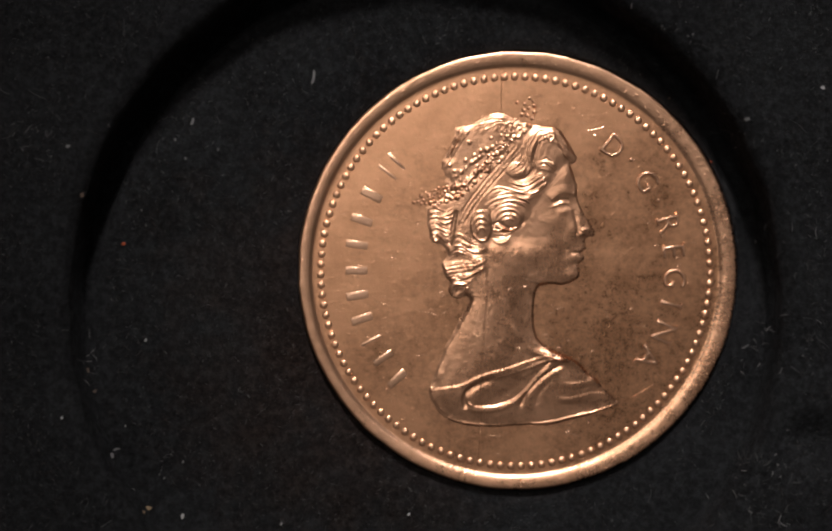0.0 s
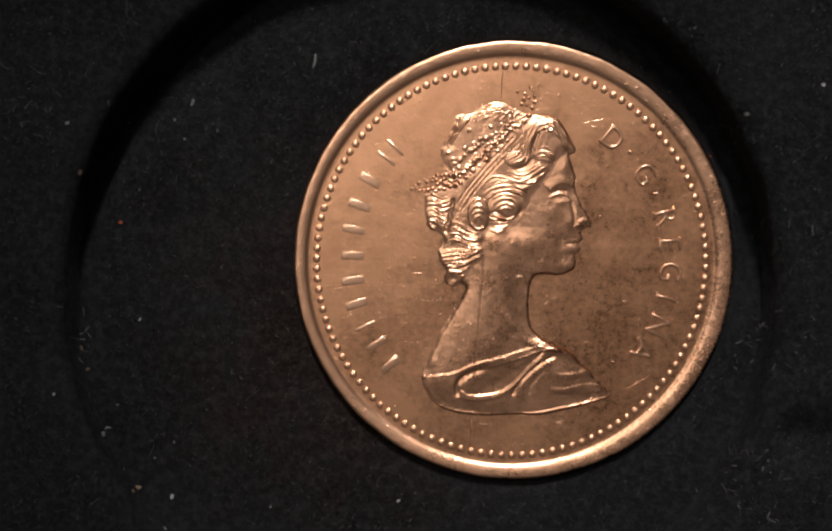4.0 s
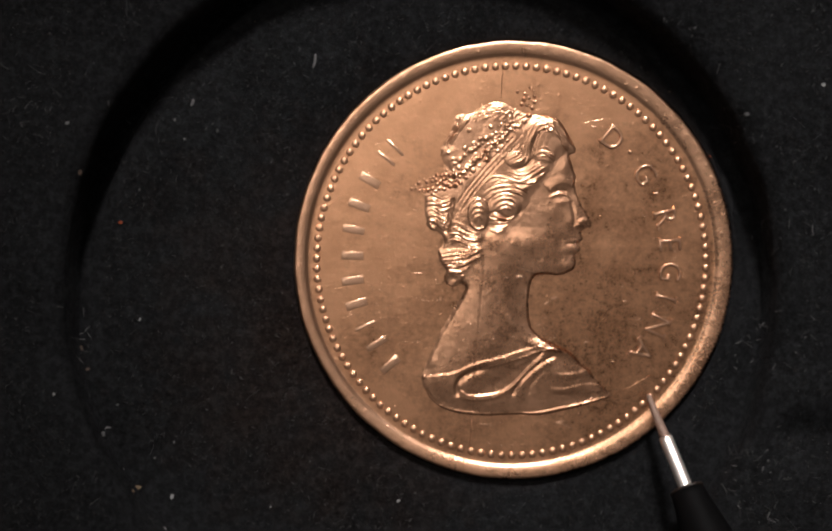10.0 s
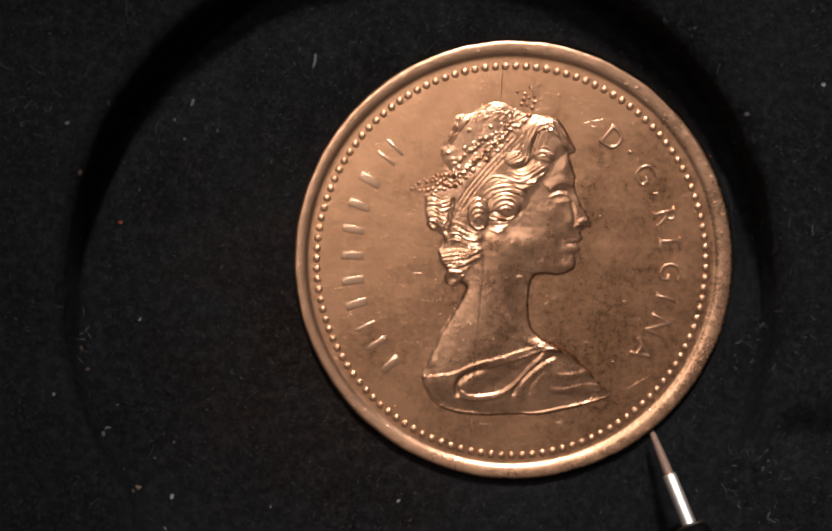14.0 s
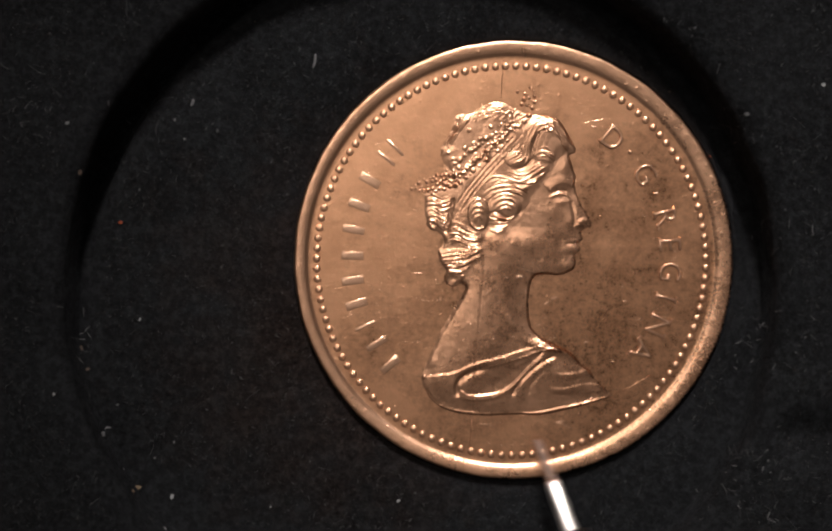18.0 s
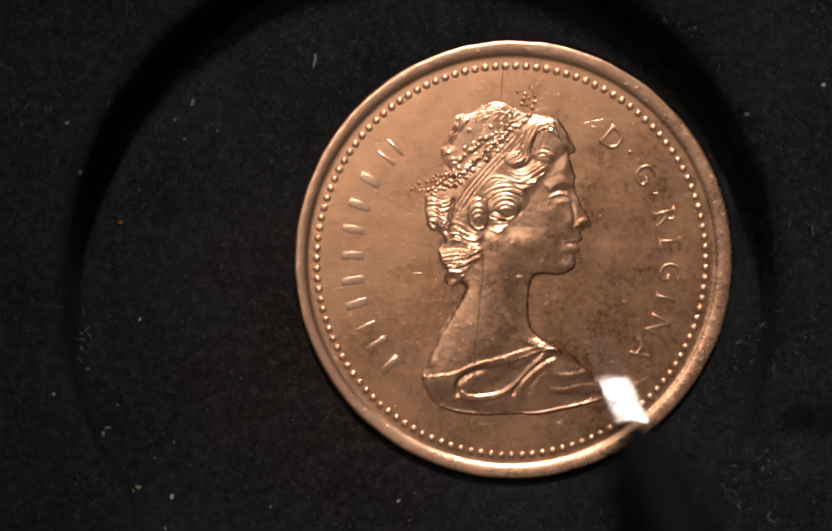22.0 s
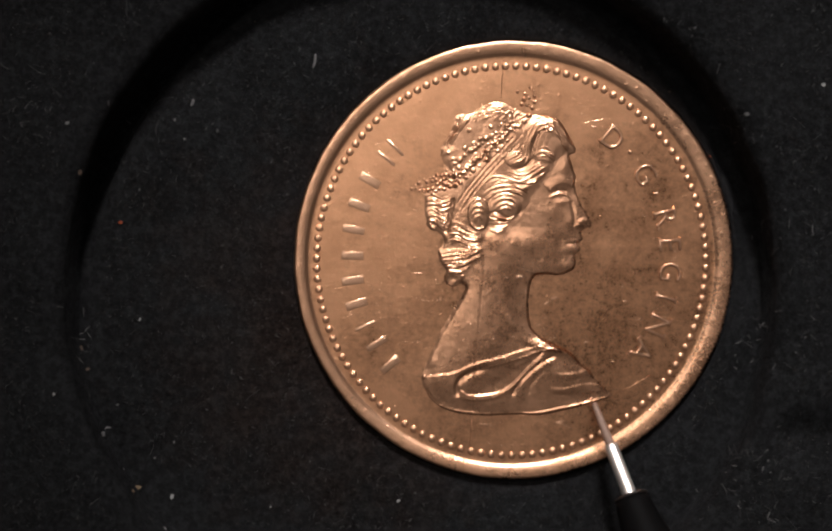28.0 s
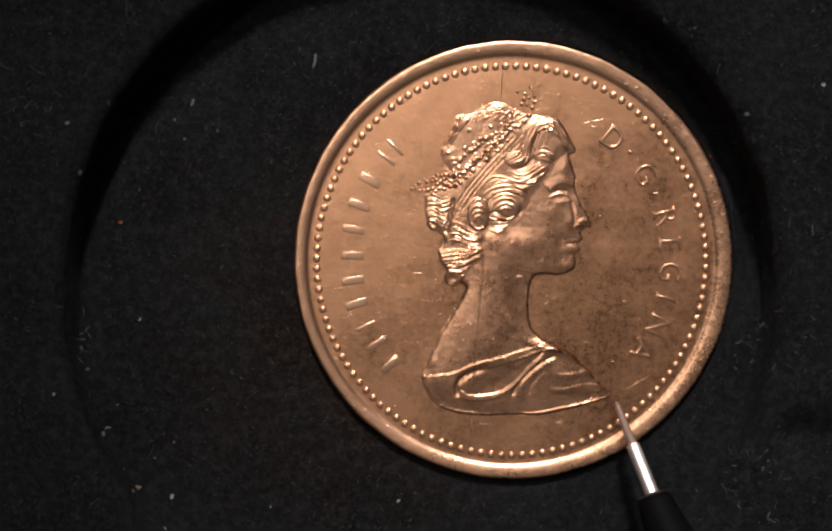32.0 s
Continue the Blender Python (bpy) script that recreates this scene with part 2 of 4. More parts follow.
def felt_fibres(count=34000):
    rnd = random.Random(5)
    verts, faces = [], []
    made = 0
    while made < count:
        x, y = rnd.uniform(-0.021, 0.021), rnd.uniform(-0.0145, 0.0145)
        near_wall = abs(math.hypot(x - WELL.x, y - WELL.y) - WELL_R + 0.0003)
        if math.hypot(x - COIN.x, y - COIN.y) < COIN_R * 1.02 or near_wall < 0.0011:
            continue
        if noise.noise(Vector((x * 420, y * 420, 3.1))) < rnd.uniform(-0.6, 0.35):
            continue
        made += 1
        z = floor_z(x, y)
        long, fat = rnd.uniform(0.00004, 0.00022), rnd.uniform(0.000004, 0.000010)
        if made % 60 == 0:
            long, fat = rnd.uniform(0.0003, 0.0009), rnd.uniform(0.000004, 0.000007)
        elif made % 14 == 7:
            long, fat = rnd.uniform(0.00002, 0.00007), rnd.uniform(0.000008, 0.000024)
        a = rnd.uniform(0, 2 * math.pi)
        bend = rnd.uniform(-2.2, 2.2) if long < 0.0003 else rnd.uniform(-0.8, 0.8)
        p = Vector((x, y, z + 0.00001))
        rise = rnd.uniform(0.0, 0.9) if long < 0.0003 else 0.1
        base = len(verts)
        for s in range(4):
            d = Vector((math.cos(a), math.sin(a), 0))
            side = Vector((-d.y, d.x, 0))
            w = fat * (1.0 if s < 3 else 0.4)
            verts += [p + side * w, p - side * w, p + Vector((0, 0, w * 1.6))]
            a += bend / 3
            p = p + d * long / 3 + Vector((0, 0, long / 3 * rise * (1 - s * 0.5)))
        for s in range(3):
            for i in range(3):
                j = (i + 1) % 3
                faces.append((base + s * 3 + i, base + s * 3 + j, base + s * 3 + 3 + j, base + s * 3 + 3 + i))
    ob = new("felt_fibres", mesh_from("felt_fibres", verts, faces, FIBRE))
    return tagged(ob, "short loose black and grey fibres on the felt", "fibres", kind="stuff")


felt_fibres()

# ---- the coin ----
FIELD = 1.10            # height of the flat field, mm
SHIFT = -6.0 / GRID     # the design is struck slightly off the blank's centre


def gr(u):
    return u / GRID


def coin_body():
    f = FIELD
    prof = [(20, f, 1), (120, f, 1), (240, f, 1), (330, f, 1), (358, f, 1), (366, f - 0.001, 1), (376, f - 0.003, 1), (381, f - 0.001, 1), (384, f + 0.005, 1),
            (385.5, f + 0.019, 0.95), (387.2, f + 0.043, 0.9), (389, f + 0.066, 0.8), (391.3, f + 0.086, 0.65), (394.5, f + 0.102, 0.45), (398.5, f + 0.113, 0.2),
            (403.5, f + 0.119, 0), (407, f + 0.118, 0), (409.6, f + 0.103, 0), (411.3, f + 0.055, 0), (412, f - 0.05, 0), (412, 0.20, 0),
            (411.3, 0.10, 0), (409, 0.03, 0), (404, 0.0, 0), (300, 0.0, 0)]
    rings = [(gr(r + 2.0 * smooth01((r - 386) / 26)), z * MM, SHIFT * s - gr(2.0) * (1 - s)) for r, z, s in reversed(prof)]
    segs = 360
    me = lathe("blank", rings, BRONZE, segs)
    me.materials.append(BRONZE_RIM)
    rim_faces = [k // segs < len(prof) - 9 for k in range(segs * (len(prof) - 1))] + [False, False]
    me.polygons.foreach_set("material_index", [int(b) for b in rim_faces])
    # the collar was worn: towards the foot of the design the rim's inner slope runs further out
    for v in me.vertices:
        r = math.hypot(v.co.x, v.co.y) * GRID
        if v.co.z > 0.9 * f * MM and 380 < r < 411:
            k = 1 + 2.5 / 400 * max(0.0, -v.co.y * GRID / r) * math.sin(math.pi * (r - 380) / 31)
            v.co.x, v.co.y = v.co.x * k, v.co.y * k
    # knocks along the outer edge
    for v in me.vertices:
        r = math.hypot(v.co.x, v.co.y)
        if r > gr(396):
            a = math.atan2(v.co.y, v.co.x)
            n = noise.noise(Vector((math.cos(a) * 9, math.sin(a) * 9, v.co.z * 900))) + 0.6 * noise.noise(Vector((math.cos(a) * 40, math.sin(a) * 40, 2.0)))
            k = 1 + n * 1.2 / 412
            v.co = (v.co.x * k, v.co.y * k, v.co.z + (n * 0.006 * MM if v.co.z > f * MM else 0))
    return me


def curve_through(pts, per=8):
    """A smooth line through the points (Catmull-Rom)."""
    p = np.array([pts[0], *pts, pts[-1]], float)
    out = []
    for i in range(1, len(p) - 2):
        for t in np.linspace(0, 1, per, endpoint=False):
            a, b, c, d = p[i - 1], p[i], p[i + 1], p[i + 2]
            out.append(0.5 * (2 * b + (c - a) * t + (2 * a - 5 * b + 4 * c - d) * t * t + (3 * b - a - 3 * c + d) * t ** 3))
    out.append(p[-2])
    return np.array(out)


class Relief:
    """A low relief worked on a fine grid: heights in mm over drawing units."""

    def __init__(self, u0, u1, v0, v1, step):
        self.step = step
        self.u, self.v = np.meshgrid(np.arange(u0, u1, step), np.arange(v0, v1, step))
        self.u0, self.v0 = u0, v0
        self.h = np.zeros_like(self.u)
        self.rnd = random.Random(21)

    def window(self, line, pad):
        a, b = line.min(0) - pad, line.max(0) + pad
        ny, nx = self.u.shape
        i0, i1 = max(0, int((a[0] - self.u0) / self.step)), min(nx, int((b[0] - self.u0) / self.step) + 2)
        j0, j1 = max(0, int((a[1] - self.v0) / self.step)), min(ny, int((b[1] - self.v0) / self.step) + 2)
        return slice(j0, j1), slice(i0, i1)

    def away(self, line, win):
        u, v = self.u[win], self.v[win]
        best = np.full(u.shape, 1e9)
        along = np.zeros(u.shape)
        for k, (a, b) in enumerate(zip(line[:-1], line[1:])):
            d = b - a
            n = max(1e-9, float(d @ d))
            t = np.clip(((u - a[0]) * d[0] + (v - a[1]) * d[1]) / n, 0, 1)
            r = (u - a[0] - t * d[0]) ** 2 + (v - a[1] - t * d[1]) ** 2
            near = r < best
            best = np.where(near, r, best)
            along = np.where(near, (k + t) / (len(line) - 1), along)
        return np.sqrt(best), along

    def inside(self, outline):
        """Signed distance to a closed outline, positive inside."""
        line = np.vstack([outline, outline[:1]])
        d, _ = self.away(line, (slice(None), slice(None)))
        odd = np.zeros(self.u.shape, bool)
        for a, b in zip(line[:-1], line[1:]):
            if a[1] != b[1]:
                cross = ((a[1] > self.v) != (b[1] > self.v)) & (self.u < (b[0] - a[0]) * (self.v - a[1]) / (b[1] - a[1]) + a[0])
                odd ^= cross
        return np.where(odd, d, -d)

    def ridge(self, pts, wide, high, taper=0.15, smooth=True, worn=0.0):
        line = curve_through(pts) if smooth else np.array(pts, float)
        win = self.window(line, wide * 3)
        d, s = self.away(line, win)
        ends = smooth01(s / taper) * smooth01((1 - s) / taper) if taper else 1.0
        if worn:
            ph = self.rnd.uniform(0, 6.3)
            ends = ends * (1 - worn * (0.5 + 0.5 * np.sin(ph + s * self.rnd.uniform(5, 15))))
        self.h[win] += high * np.exp(-(d / wide) ** 2) * ends

    def rough(self, cell, high, seed):
        """Uneven metal: smooth random heights on a coarse grid."""
        ny, nx = self.u.shape
        k = cell / self.step
        g = np.random.RandomState(seed).uniform(-1, 1, (int(ny / k) + 3, int(nx / k) + 3))
        y, x = np.arange(ny)[:, None] / k, np.arange(nx)[None, :] / k
        j, i = y.astype(int), x.astype(int)
        fy, fx = smooth01(y - j), smooth01(x - i)
        return high * ((g[j, i] * (1 - fx) + g[j, i + 1] * fx) * (1 - fy) + (g[j + 1, i] * (1 - fx) + g[j + 1, i + 1] * fx) * fy)

    def fold(self, pts, above, below, high, taper=0.12):
        """A fold of cloth: a long soft slope above the line, a short one below it."""
        line = curve_through(pts)
        win = self.window(line, max(above, below) * 3)
        d, s = self.away(line, win)
        u, v = self.u[win], self.v[win]
        under = np.zeros(u.shape, bool)
        best = np.full(u.shape, 1e9)
        for a, b in zip(line[:-1], line[1:]):
            e = b - a
            t = np.clip(((u - a[0]) * e[0] + (v - a[1]) * e[1]) / max(1e-9, float(e @ e)), 0, 1)
            r = (u - a[0] - t * e[0]) ** 2 + (v - a[1] - t * e[1]) ** 2
            near = r < best
            under = np.where(near, (e[0] * (v - a[1]) - e[1] * (u - a[0])) > 0, under)
            best = np.where(near, r, best)
        ends = smooth01(s / taper) * smooth01((1 - s) / taper)
        self.h[win] += high * np.exp(-(d / np.where(under, below, above)) ** 2) * ends

    def locks(self, first, last, count, wide, high):
        """Strands of hair between two guide lines of as many points."""
        a, b = np.array(first, float), np.array(last, float)
        count, wide, high = int(count * 1.75), wide * 0.68, high * 1.12
        for k in range(count):
            f = k / max(1, count - 1)
            f += self.rnd.uniform(-0.25, 0.25) / max(2, count)
            line = a + (b - a) * f
            line[1:-1] += np.array([[self.rnd.uniform(-2.2, 2.2), self.rnd.uniform(-2.2, 2.2)] for _ in line[1:-1]]).reshape(-1, 2)
            cut = self.rnd.uniform(0, 0.12)
            line[0] += (line[1] - line[0]) * cut
            line[-1] += (line[-2] - line[-1]) * self.rnd.uniform(0, 0.3)
            self.ridge(line, wide * self.rnd.uniform(0.75, 1.15), high * self.rnd.uniform(0.4, 1.05), 0.28, worn=0.6)

    def curl(self, u, v, r, high, turns=1.6, start=0.0, wide=2.6):
        t = np.linspace(0, 1, 26)
        ang = start + t * turns * 2 * math.pi
        rad = r * (1 - 0.72 * t)
        self.ridge(np.stack([u + rad * np.cos(ang), v + rad * np.sin(ang)], 1), wide, high, 0.06, smooth=False)

    def bun(self, u, v, ru, rv, high):
        """Strands wound over and under a rolled curl."""
        for f in (0.98, 0.78, 0.58, 0.40):
            low = (1 - f) * rv * 0.85
            for a0, a1 in ((3.35, 6.0), (0.35, 2.75)) if f > 0.7 else ((3.2, 6.1),):
                ang = np.linspace(a0 + self.rnd.uniform(-0.4, 0.4), a1 + self.rnd.uniform(-0.4, 0.4), 14)
                self.ridge(np.stack([u + ru * f * np.cos(ang), v + low + rv * f * np.sin(ang)], 1), 2.0, high * self.rnd.uniform(0.7, 1.1), 0.2, smooth=False)

    def leaf(self, u, v, long, wide, tilt, high):
        c, s = math.cos(tilt), math.sin(tilt)
        win = self.window(np.array([[u, v], [u, v]], float), long + 2)
        x, y = self.u[win] - u, self.v[win] - v
        q = ((x * c + y * s) / long) ** 2 + ((y * c - x * s) / wide) ** 2
        self.h[win] += high * np.sqrt(np.clip(1 - q, 0, 1))

    def dome(self, u, v, ru, rv, high):
        q = ((self.u - u) / ru) ** 2 + ((self.v - v) / rv) ** 2
        self.h += high * np.sqrt(np.clip(1 - q, 0, 1)) * smooth01((1 - q) * 2.5)

    def mound(self, u, v, ru, rv, high):
        q = ((self.u - u) / ru) ** 2 + ((self.v - v) / rv) ** 2
        self.h += high * np.exp(-q)

    def pearl(self, u, v, r, high):
        win = self.window(np.array([[u, v], [u, v]], float), r + 2)
        q = ((self.u[win] - u) ** 2 + (self.v[win] - v) ** 2) / (r * r)
        self.h[win] += high * np.sqrt(np.clip(1 - q, 0, 1))


HEAD_LINE = ((818, 293), (825, 272), (838, 254), (846, 234), (852, 214), (868, 206), (890, 203), (906, 197), (922, 190), (940, 188), (960, 194), (976, 203),
             (988, 211), (1006, 215), (1026, 217), (1048, 221), (1060, 231), (1068, 245), (1078, 261), (1087, 279), (1082, 290), (1073, 293), (1079, 312),
             (1086, 331), (1084, 346), (1087, 361), (1093, 378), (1102, 396), (1113, 412), (1117, 422), (1112, 430))
FACE_LINE = ((1099, 435), (1097, 441), (1100, 449), (1096, 456), (1090, 460), (1095, 467), (1092, 476), (1084, 483), (1086, 494), (1082, 506), (1070, 515),
             (1050, 519), (1030, 517), (1012, 518), (1003, 526), (998, 546), (996, 572), (997, 600), (1004, 620), (1021, 635), (1046, 650), (1070, 661),
             (1086, 675), (1099, 690), (1112, 697), (1122, 714), (1138, 730), (1158, 748))
BACK_LINE = ((1130, 757), (1100, 766), (1060, 776), (1012, 785), (982, 782), (960, 786), (920, 788), (880, 786), (850, 781), (830, 771), (813, 758),
             (798, 738), (790, 716), (794, 698), (803, 677), (813, 655), (826, 628), (844, 598), (861, 568), (873, 545), (868, 538), (852, 543),
             (837, 534), (833, 520), (836, 510), (829, 501), (824, 488), (822, 474), (833, 456), (826, 443), (806, 434), (800, 415), (796, 395),
             (797, 378), (793, 368), (800, 358), (812, 346), (822, 332), (827, 318), (824, 304))


SURFACE = []


def height_at(u, v):
    """Height of the struck design above the field, in mm."""
    rel, h = SURFACE[0]
    i, j = int((u - rel.u0) / rel.step), int((v - rel.v0) / rel.step)
    return max(0.0, float(h[j, i])) if 0 <= j < h.shape[0] and 0 <= i < h.shape[1] else 0.0


def portrait():
    rel = Relief(764, 1172, 158, 798, 0.92)
    rim = curve_through(HEAD_LINE + FACE_LINE + BACK_LINE + HEAD_LINE[:1], 3)[:-1]
    sd = rel.inside(rim)
    scatter = random.Random(17)
    pearls_off = [(776, 356, 3.8), (976, 173, 3.6), (1000, 165, 3.6), (988, 187, 4.4), (1008, 180, 4.4), (1008, 192, 4.0), (1003, 203, 4.6), (994, 198, 4.0),
                  (990, 176, 3.6), (998, 184, 4.2), (984, 196, 4.8), (1006, 171, 3.0)]
    for _ in range(600):
        x, y = scatter.uniform(-1, 1), scatter.uniform(-1, 1)
        if x * x + y * y < 1:
            p = (826 + 44 * x, 345 - 8 * x + 17 * y, scatter.choice((2.6, 3.4, 4.2, 5.0)))
            if all(math.hypot(p[0] - q[0], p[1] - q[1]) > 0.95 * (p[2] + q[2]) for q in pearls_off):
                pearls_off.append(p)
    ragged = smooth01((374 - rel.v) / 24) * smooth01((930 - rel.u) / 60)
    sd = sd + rel.rough(11, 1.0, 5) + ragged * rel.rough(9, 3.0, 6)
    edge = smooth01((sd + 3) / (14 + 16 * ragged - 6 * smooth01((rel.u - 960) / 20)))
    body = 1 - (1 - np.clip(sd / 44, 0, 1)) ** 2
    thin = smooth01((rel.v - 540) / 60) * smooth01((930 - rel.u) / 60)
    crown = np.maximum(smooth01((345 - rel.v) / 70) * smooth01((965 - rel.u) / 70), smooth01((880 - rel.u) / 50) * smooth01((500 - rel.v) / 40))
    rel.h += 0.025 * edge + (0.046 - 0.026 * thin - 0.026 * crown) * body
    on_bust = edge

    # masses: hair, cheek, neck, shoulder
    hair = curve_through([(826, 300), (838, 254), (852, 214), (906, 197), (940, 188), (988, 211), (1048, 221), (1087, 279), (1066, 292), (1052, 305),
                          (1035, 335), (1008, 368), (990, 400), (965, 412), (955, 432), (925, 430), (915, 452), (913, 488), (874, 514), (840, 500),
                          (822, 474), (830, 445), (802, 430), (795, 376), (826, 300)], 4)[:-1]
    hd = rel.inside(hair)
    rel.h += (0.04 - 0.032 * crown) * smooth01((hd + rel.rough(12, 4.0, 8)) / (22 + 26 * ragged))
    rel.mound(1030, 425, 50, 66, 0.024)
    rel.mound(1068, 502, 15, 12, 0.055)
    rel.mound(1080, 415, 16, 22, 0.03)
    rel.mound(1060, 318, 20, 28, 0.035)
    rel.mound(1066, 366, 15, 9, -0.032)
    rel.mound(1000, 485, 40, 22, -0.025)
    rel.mound(978, 552, 20, 52, -0.045)
    rel.fold([(822, 770), (838, 705), (856, 655), (880, 600), (902, 556), (918, 515), (930, 465), (936, 430)], 30, 130, 0.045, 0.12)
    rel.fold([(872, 770), (886, 712), (908, 655), (930, 600), (944, 556), (952, 515), (958, 465), (960, 425)], 58, 60, 0.065, 0.12)
    rel.fold([(950, 458), (972, 490), (1004, 508), (1036, 513), (1064, 509)], 40, 9, 0.026, 0.2)
    rel.mound(900, 600, 30, 110, 0.012)
    rel.mound(846, 650, 14, 50, -0.005)
    rel.mound(945, 640, 55, 45, 0.02)
    rel.mound(1060, 700, 50, 40, 0.03)
    rel.mound(905, 722, 40, 24, -0.02)
    rel.mound(1090, 750, 50, 12, -0.03)

    # crown of the head, behind the tiara
    rel.dome(905, 255, 75, 62, 0.010)
    rel.locks([(862, 210), (848, 236), (832, 258), (815, 286)], [(892, 208), (872, 236), (856, 262), (834, 298)], 7, 1.7, 0.060)
    rel.locks([(846, 232), (836, 250), (822, 270), (817, 296)], [(878, 222), (862, 248), (846, 274), (832, 306)], 6, 1.5, 0.040)
    rel.locks([(886, 206), (878, 214), (872, 224), (864, 236)], [(966, 204), (956, 212), (946, 220), (938, 232)], 7, 1.8, 0.022)
    rel.locks([(868, 211), (904, 203), (938, 195), (966, 201)], [(884, 230), (914, 220), (944, 214), (972, 220)], 5, 1.7, 0.036)
    # hair below the tiara at the back
    rel.locks([(797, 374), (815, 367), (836, 374), (858, 364)], [(801, 428), (818, 419), (838, 430), (858, 414)], 8, 1.9, 0.042)
    rel.curl(815, 424, 11, 0.035, 1.2, 2.6, 2.0)
    rel.ridge([(856, 372), (850, 395), (846, 420), (838, 440)], 4, -0.05)
    # locks down the neck
    rel.locks([(846, 428), (862, 416), (884, 430), (917, 442)], [(832, 470), (856, 458), (882, 468), (917, 464)], 7, 2.1, 0.045)
    rel.locks([(826, 478), (850, 473), (884, 471), (917, 458)], [(830, 508), (852, 504), (884, 498), (912, 480)], 6, 2.0, 0.045)
    rel.locks([(832, 462), (824, 476), (828, 492), (842, 506)], [(846, 440), (834, 458), (830, 474), (840, 490)], 3, 2.0, 0.03)
    rel.ridge([(870, 514), (852, 512), (841, 520), (843, 533), (856, 538), (869, 532), (872, 520)], 2.0, 0.034, 0)
    rel.locks([(834, 496), (850, 500), (872, 500), (896, 486)], [(842, 512), (856, 512), (874, 510), (892, 498)], 3, 1.8, 0.035)
    rel.mound(853, 525, 8, 7, -0.04)
    # rolled curls over the ear
    rel.dome(902, 404, 23, 33, 0.060)
    rel.bun(902, 404, 20, 29, 0.026)
    rel.dome(952, 390, 33, 29, 0.056)
    rel.bun(953, 389, 30, 25, 0.026)
    rel.mound(960, 380, 9, 6, -0.03)
    rel.locks([(905, 370), (930, 354), (960, 350), (985, 356), (1002, 368)], [(914, 380), (934, 366), (958, 361), (980, 366), (992, 378)], 4, 2.0, 0.045)
    rel.locks([(918, 406), (935, 410), (955, 412), (975, 404)], [(920, 430), (930, 436), (945, 434), (956, 428)], 4, 2.0, 0.035)
    rel.mound(942, 434, 12, 8, 0.05)
    rel.ridge([(925, 404), (935, 400), (960, 412), (985, 396)], 3, -0.04)
    # front waves
    rel.dome(1030, 262, 46, 48, 0.035)
    rel.locks([(984, 268), (992, 240), (1014, 222), (1044, 225), (1064, 248)], [(1003, 308), (1008, 276), (1020, 250), (1038, 246), (1050, 266)], 5, 2.6, 0.026)
    rel.ridge([(1000, 300), (1006, 275), (1014, 252), (1010, 262), (1002, 300), (986, 316), (962, 318)], 3.4, -0.04)
    rel.locks([(1046, 226), (1062, 244), (1074, 262), (1086, 282)], [(1042, 244), (1054, 262), (1062, 276), (1076, 290)], 5, 1.9, 0.035)
    rel.curl(1036, 240, 12, 0.025, 1.2, 2.4, 2.2)
    rel.locks([(956, 316), (982, 326), (1006, 314), (1030, 298)], [(952, 336), (984, 346), (1010, 340), (1034, 322)], 5, 2.2, 0.05)
    rel.locks([(950, 298), (966, 288), (978, 276), (986, 264)], [(962, 316), (984, 312), (996, 298), (1000, 278)], 3, 2.2, 0.03)
    rel.locks([(1014, 284), (1026, 278), (1040, 286), (1048, 298)], [(1010, 300), (1024, 300), (1038, 306), (1046, 314)], 3, 2.2, 0.03)
    rel.locks([(905, 354), (930, 336), (958, 338), (985, 350), (1006, 342)], [(910, 364), (935, 346), (960, 345), (985, 358), (1012, 350)], 3, 2.2, 0.035)
    rel.dome(970, 300, 22, 16, 0.03)

    # tiara: narrow band below, pearls in sprays above
    rel.ridge([(850, 432), (862, 398), (880, 368), (905, 338), (935, 304), (962, 278), (984, 254)], 3.0, -0.010, worn=0.5)
    for u, v in curve_through([(855, 424), (868, 396), (886, 366), (911, 337), (940, 304), (967, 276), (984, 258)], 4):
        rel.pearl(u, v, 3.0, 0.005)
    rel.ridge([(868, 402), (888, 370), (915, 336), (945, 304), (978, 268)], 1.5, -0.030, worn=0.4)
    rel.ridge([(858, 392), (876, 362), (900, 332), (928, 300), (956, 272), (976, 250)], 1.6, -0.012)
    spray = curve_through([(792, 358), (826, 346), (862, 334), (892, 308), (924, 282), (950, 256), (972, 230), (994, 206)], 14)
    for k in range(3):
        rel.ridge([tuple(p) for p in spray[::12] + (k - 1.4) * np.array([7.0, 8.0])], 7, -0.014)
    rnd = random.Random(11)
    placed = []
    for _ in range(900):
        f = rnd.random()
        p = spray[min(len(spray) - 1, int(f * len(spray)))]
        off = rnd.uniform(-26 + 8 * f, 12)
        u, v = p[0] + off * 0.66, p[1] + off * 0.75
        if all((u - a) ** 2 + (v - b) ** 2 > rnd.choice((62, 80, 120)) for a, b in placed):
            placed.append((u, v))
            rel.pearl(u, v, rnd.choice((2.2, 3.0, 4.0, 5.2)), rnd.uniform(0.02, 0.055))
    for k in range(34):
        p = spray[int((k + 0.5) / 34 * len(spray))]
        off = rnd.uniform(-14, 12)
        rel.leaf(p[0] + off * 0.66, p[1] + off * 0.75, rnd.uniform(5, 9), rnd.uniform(2.0, 3.0), rnd.uniform(-1.6, 0.3), rnd.uniform(0.02, 0.05))
    for k in range(7):
        u, v = 874 + 15 * k, 322 - 13.8 * k
        rel.ridge([(u - 9, v + 2), (u, v + 5), (u + 9, v - 5)], 2.2, 0.04)
    for u, v in ((925, 239), (876, 280), (884, 246), (855, 300), (846, 288), (905, 262), (893, 270)):
        rel.pearl(u, v, 4, 0.035)

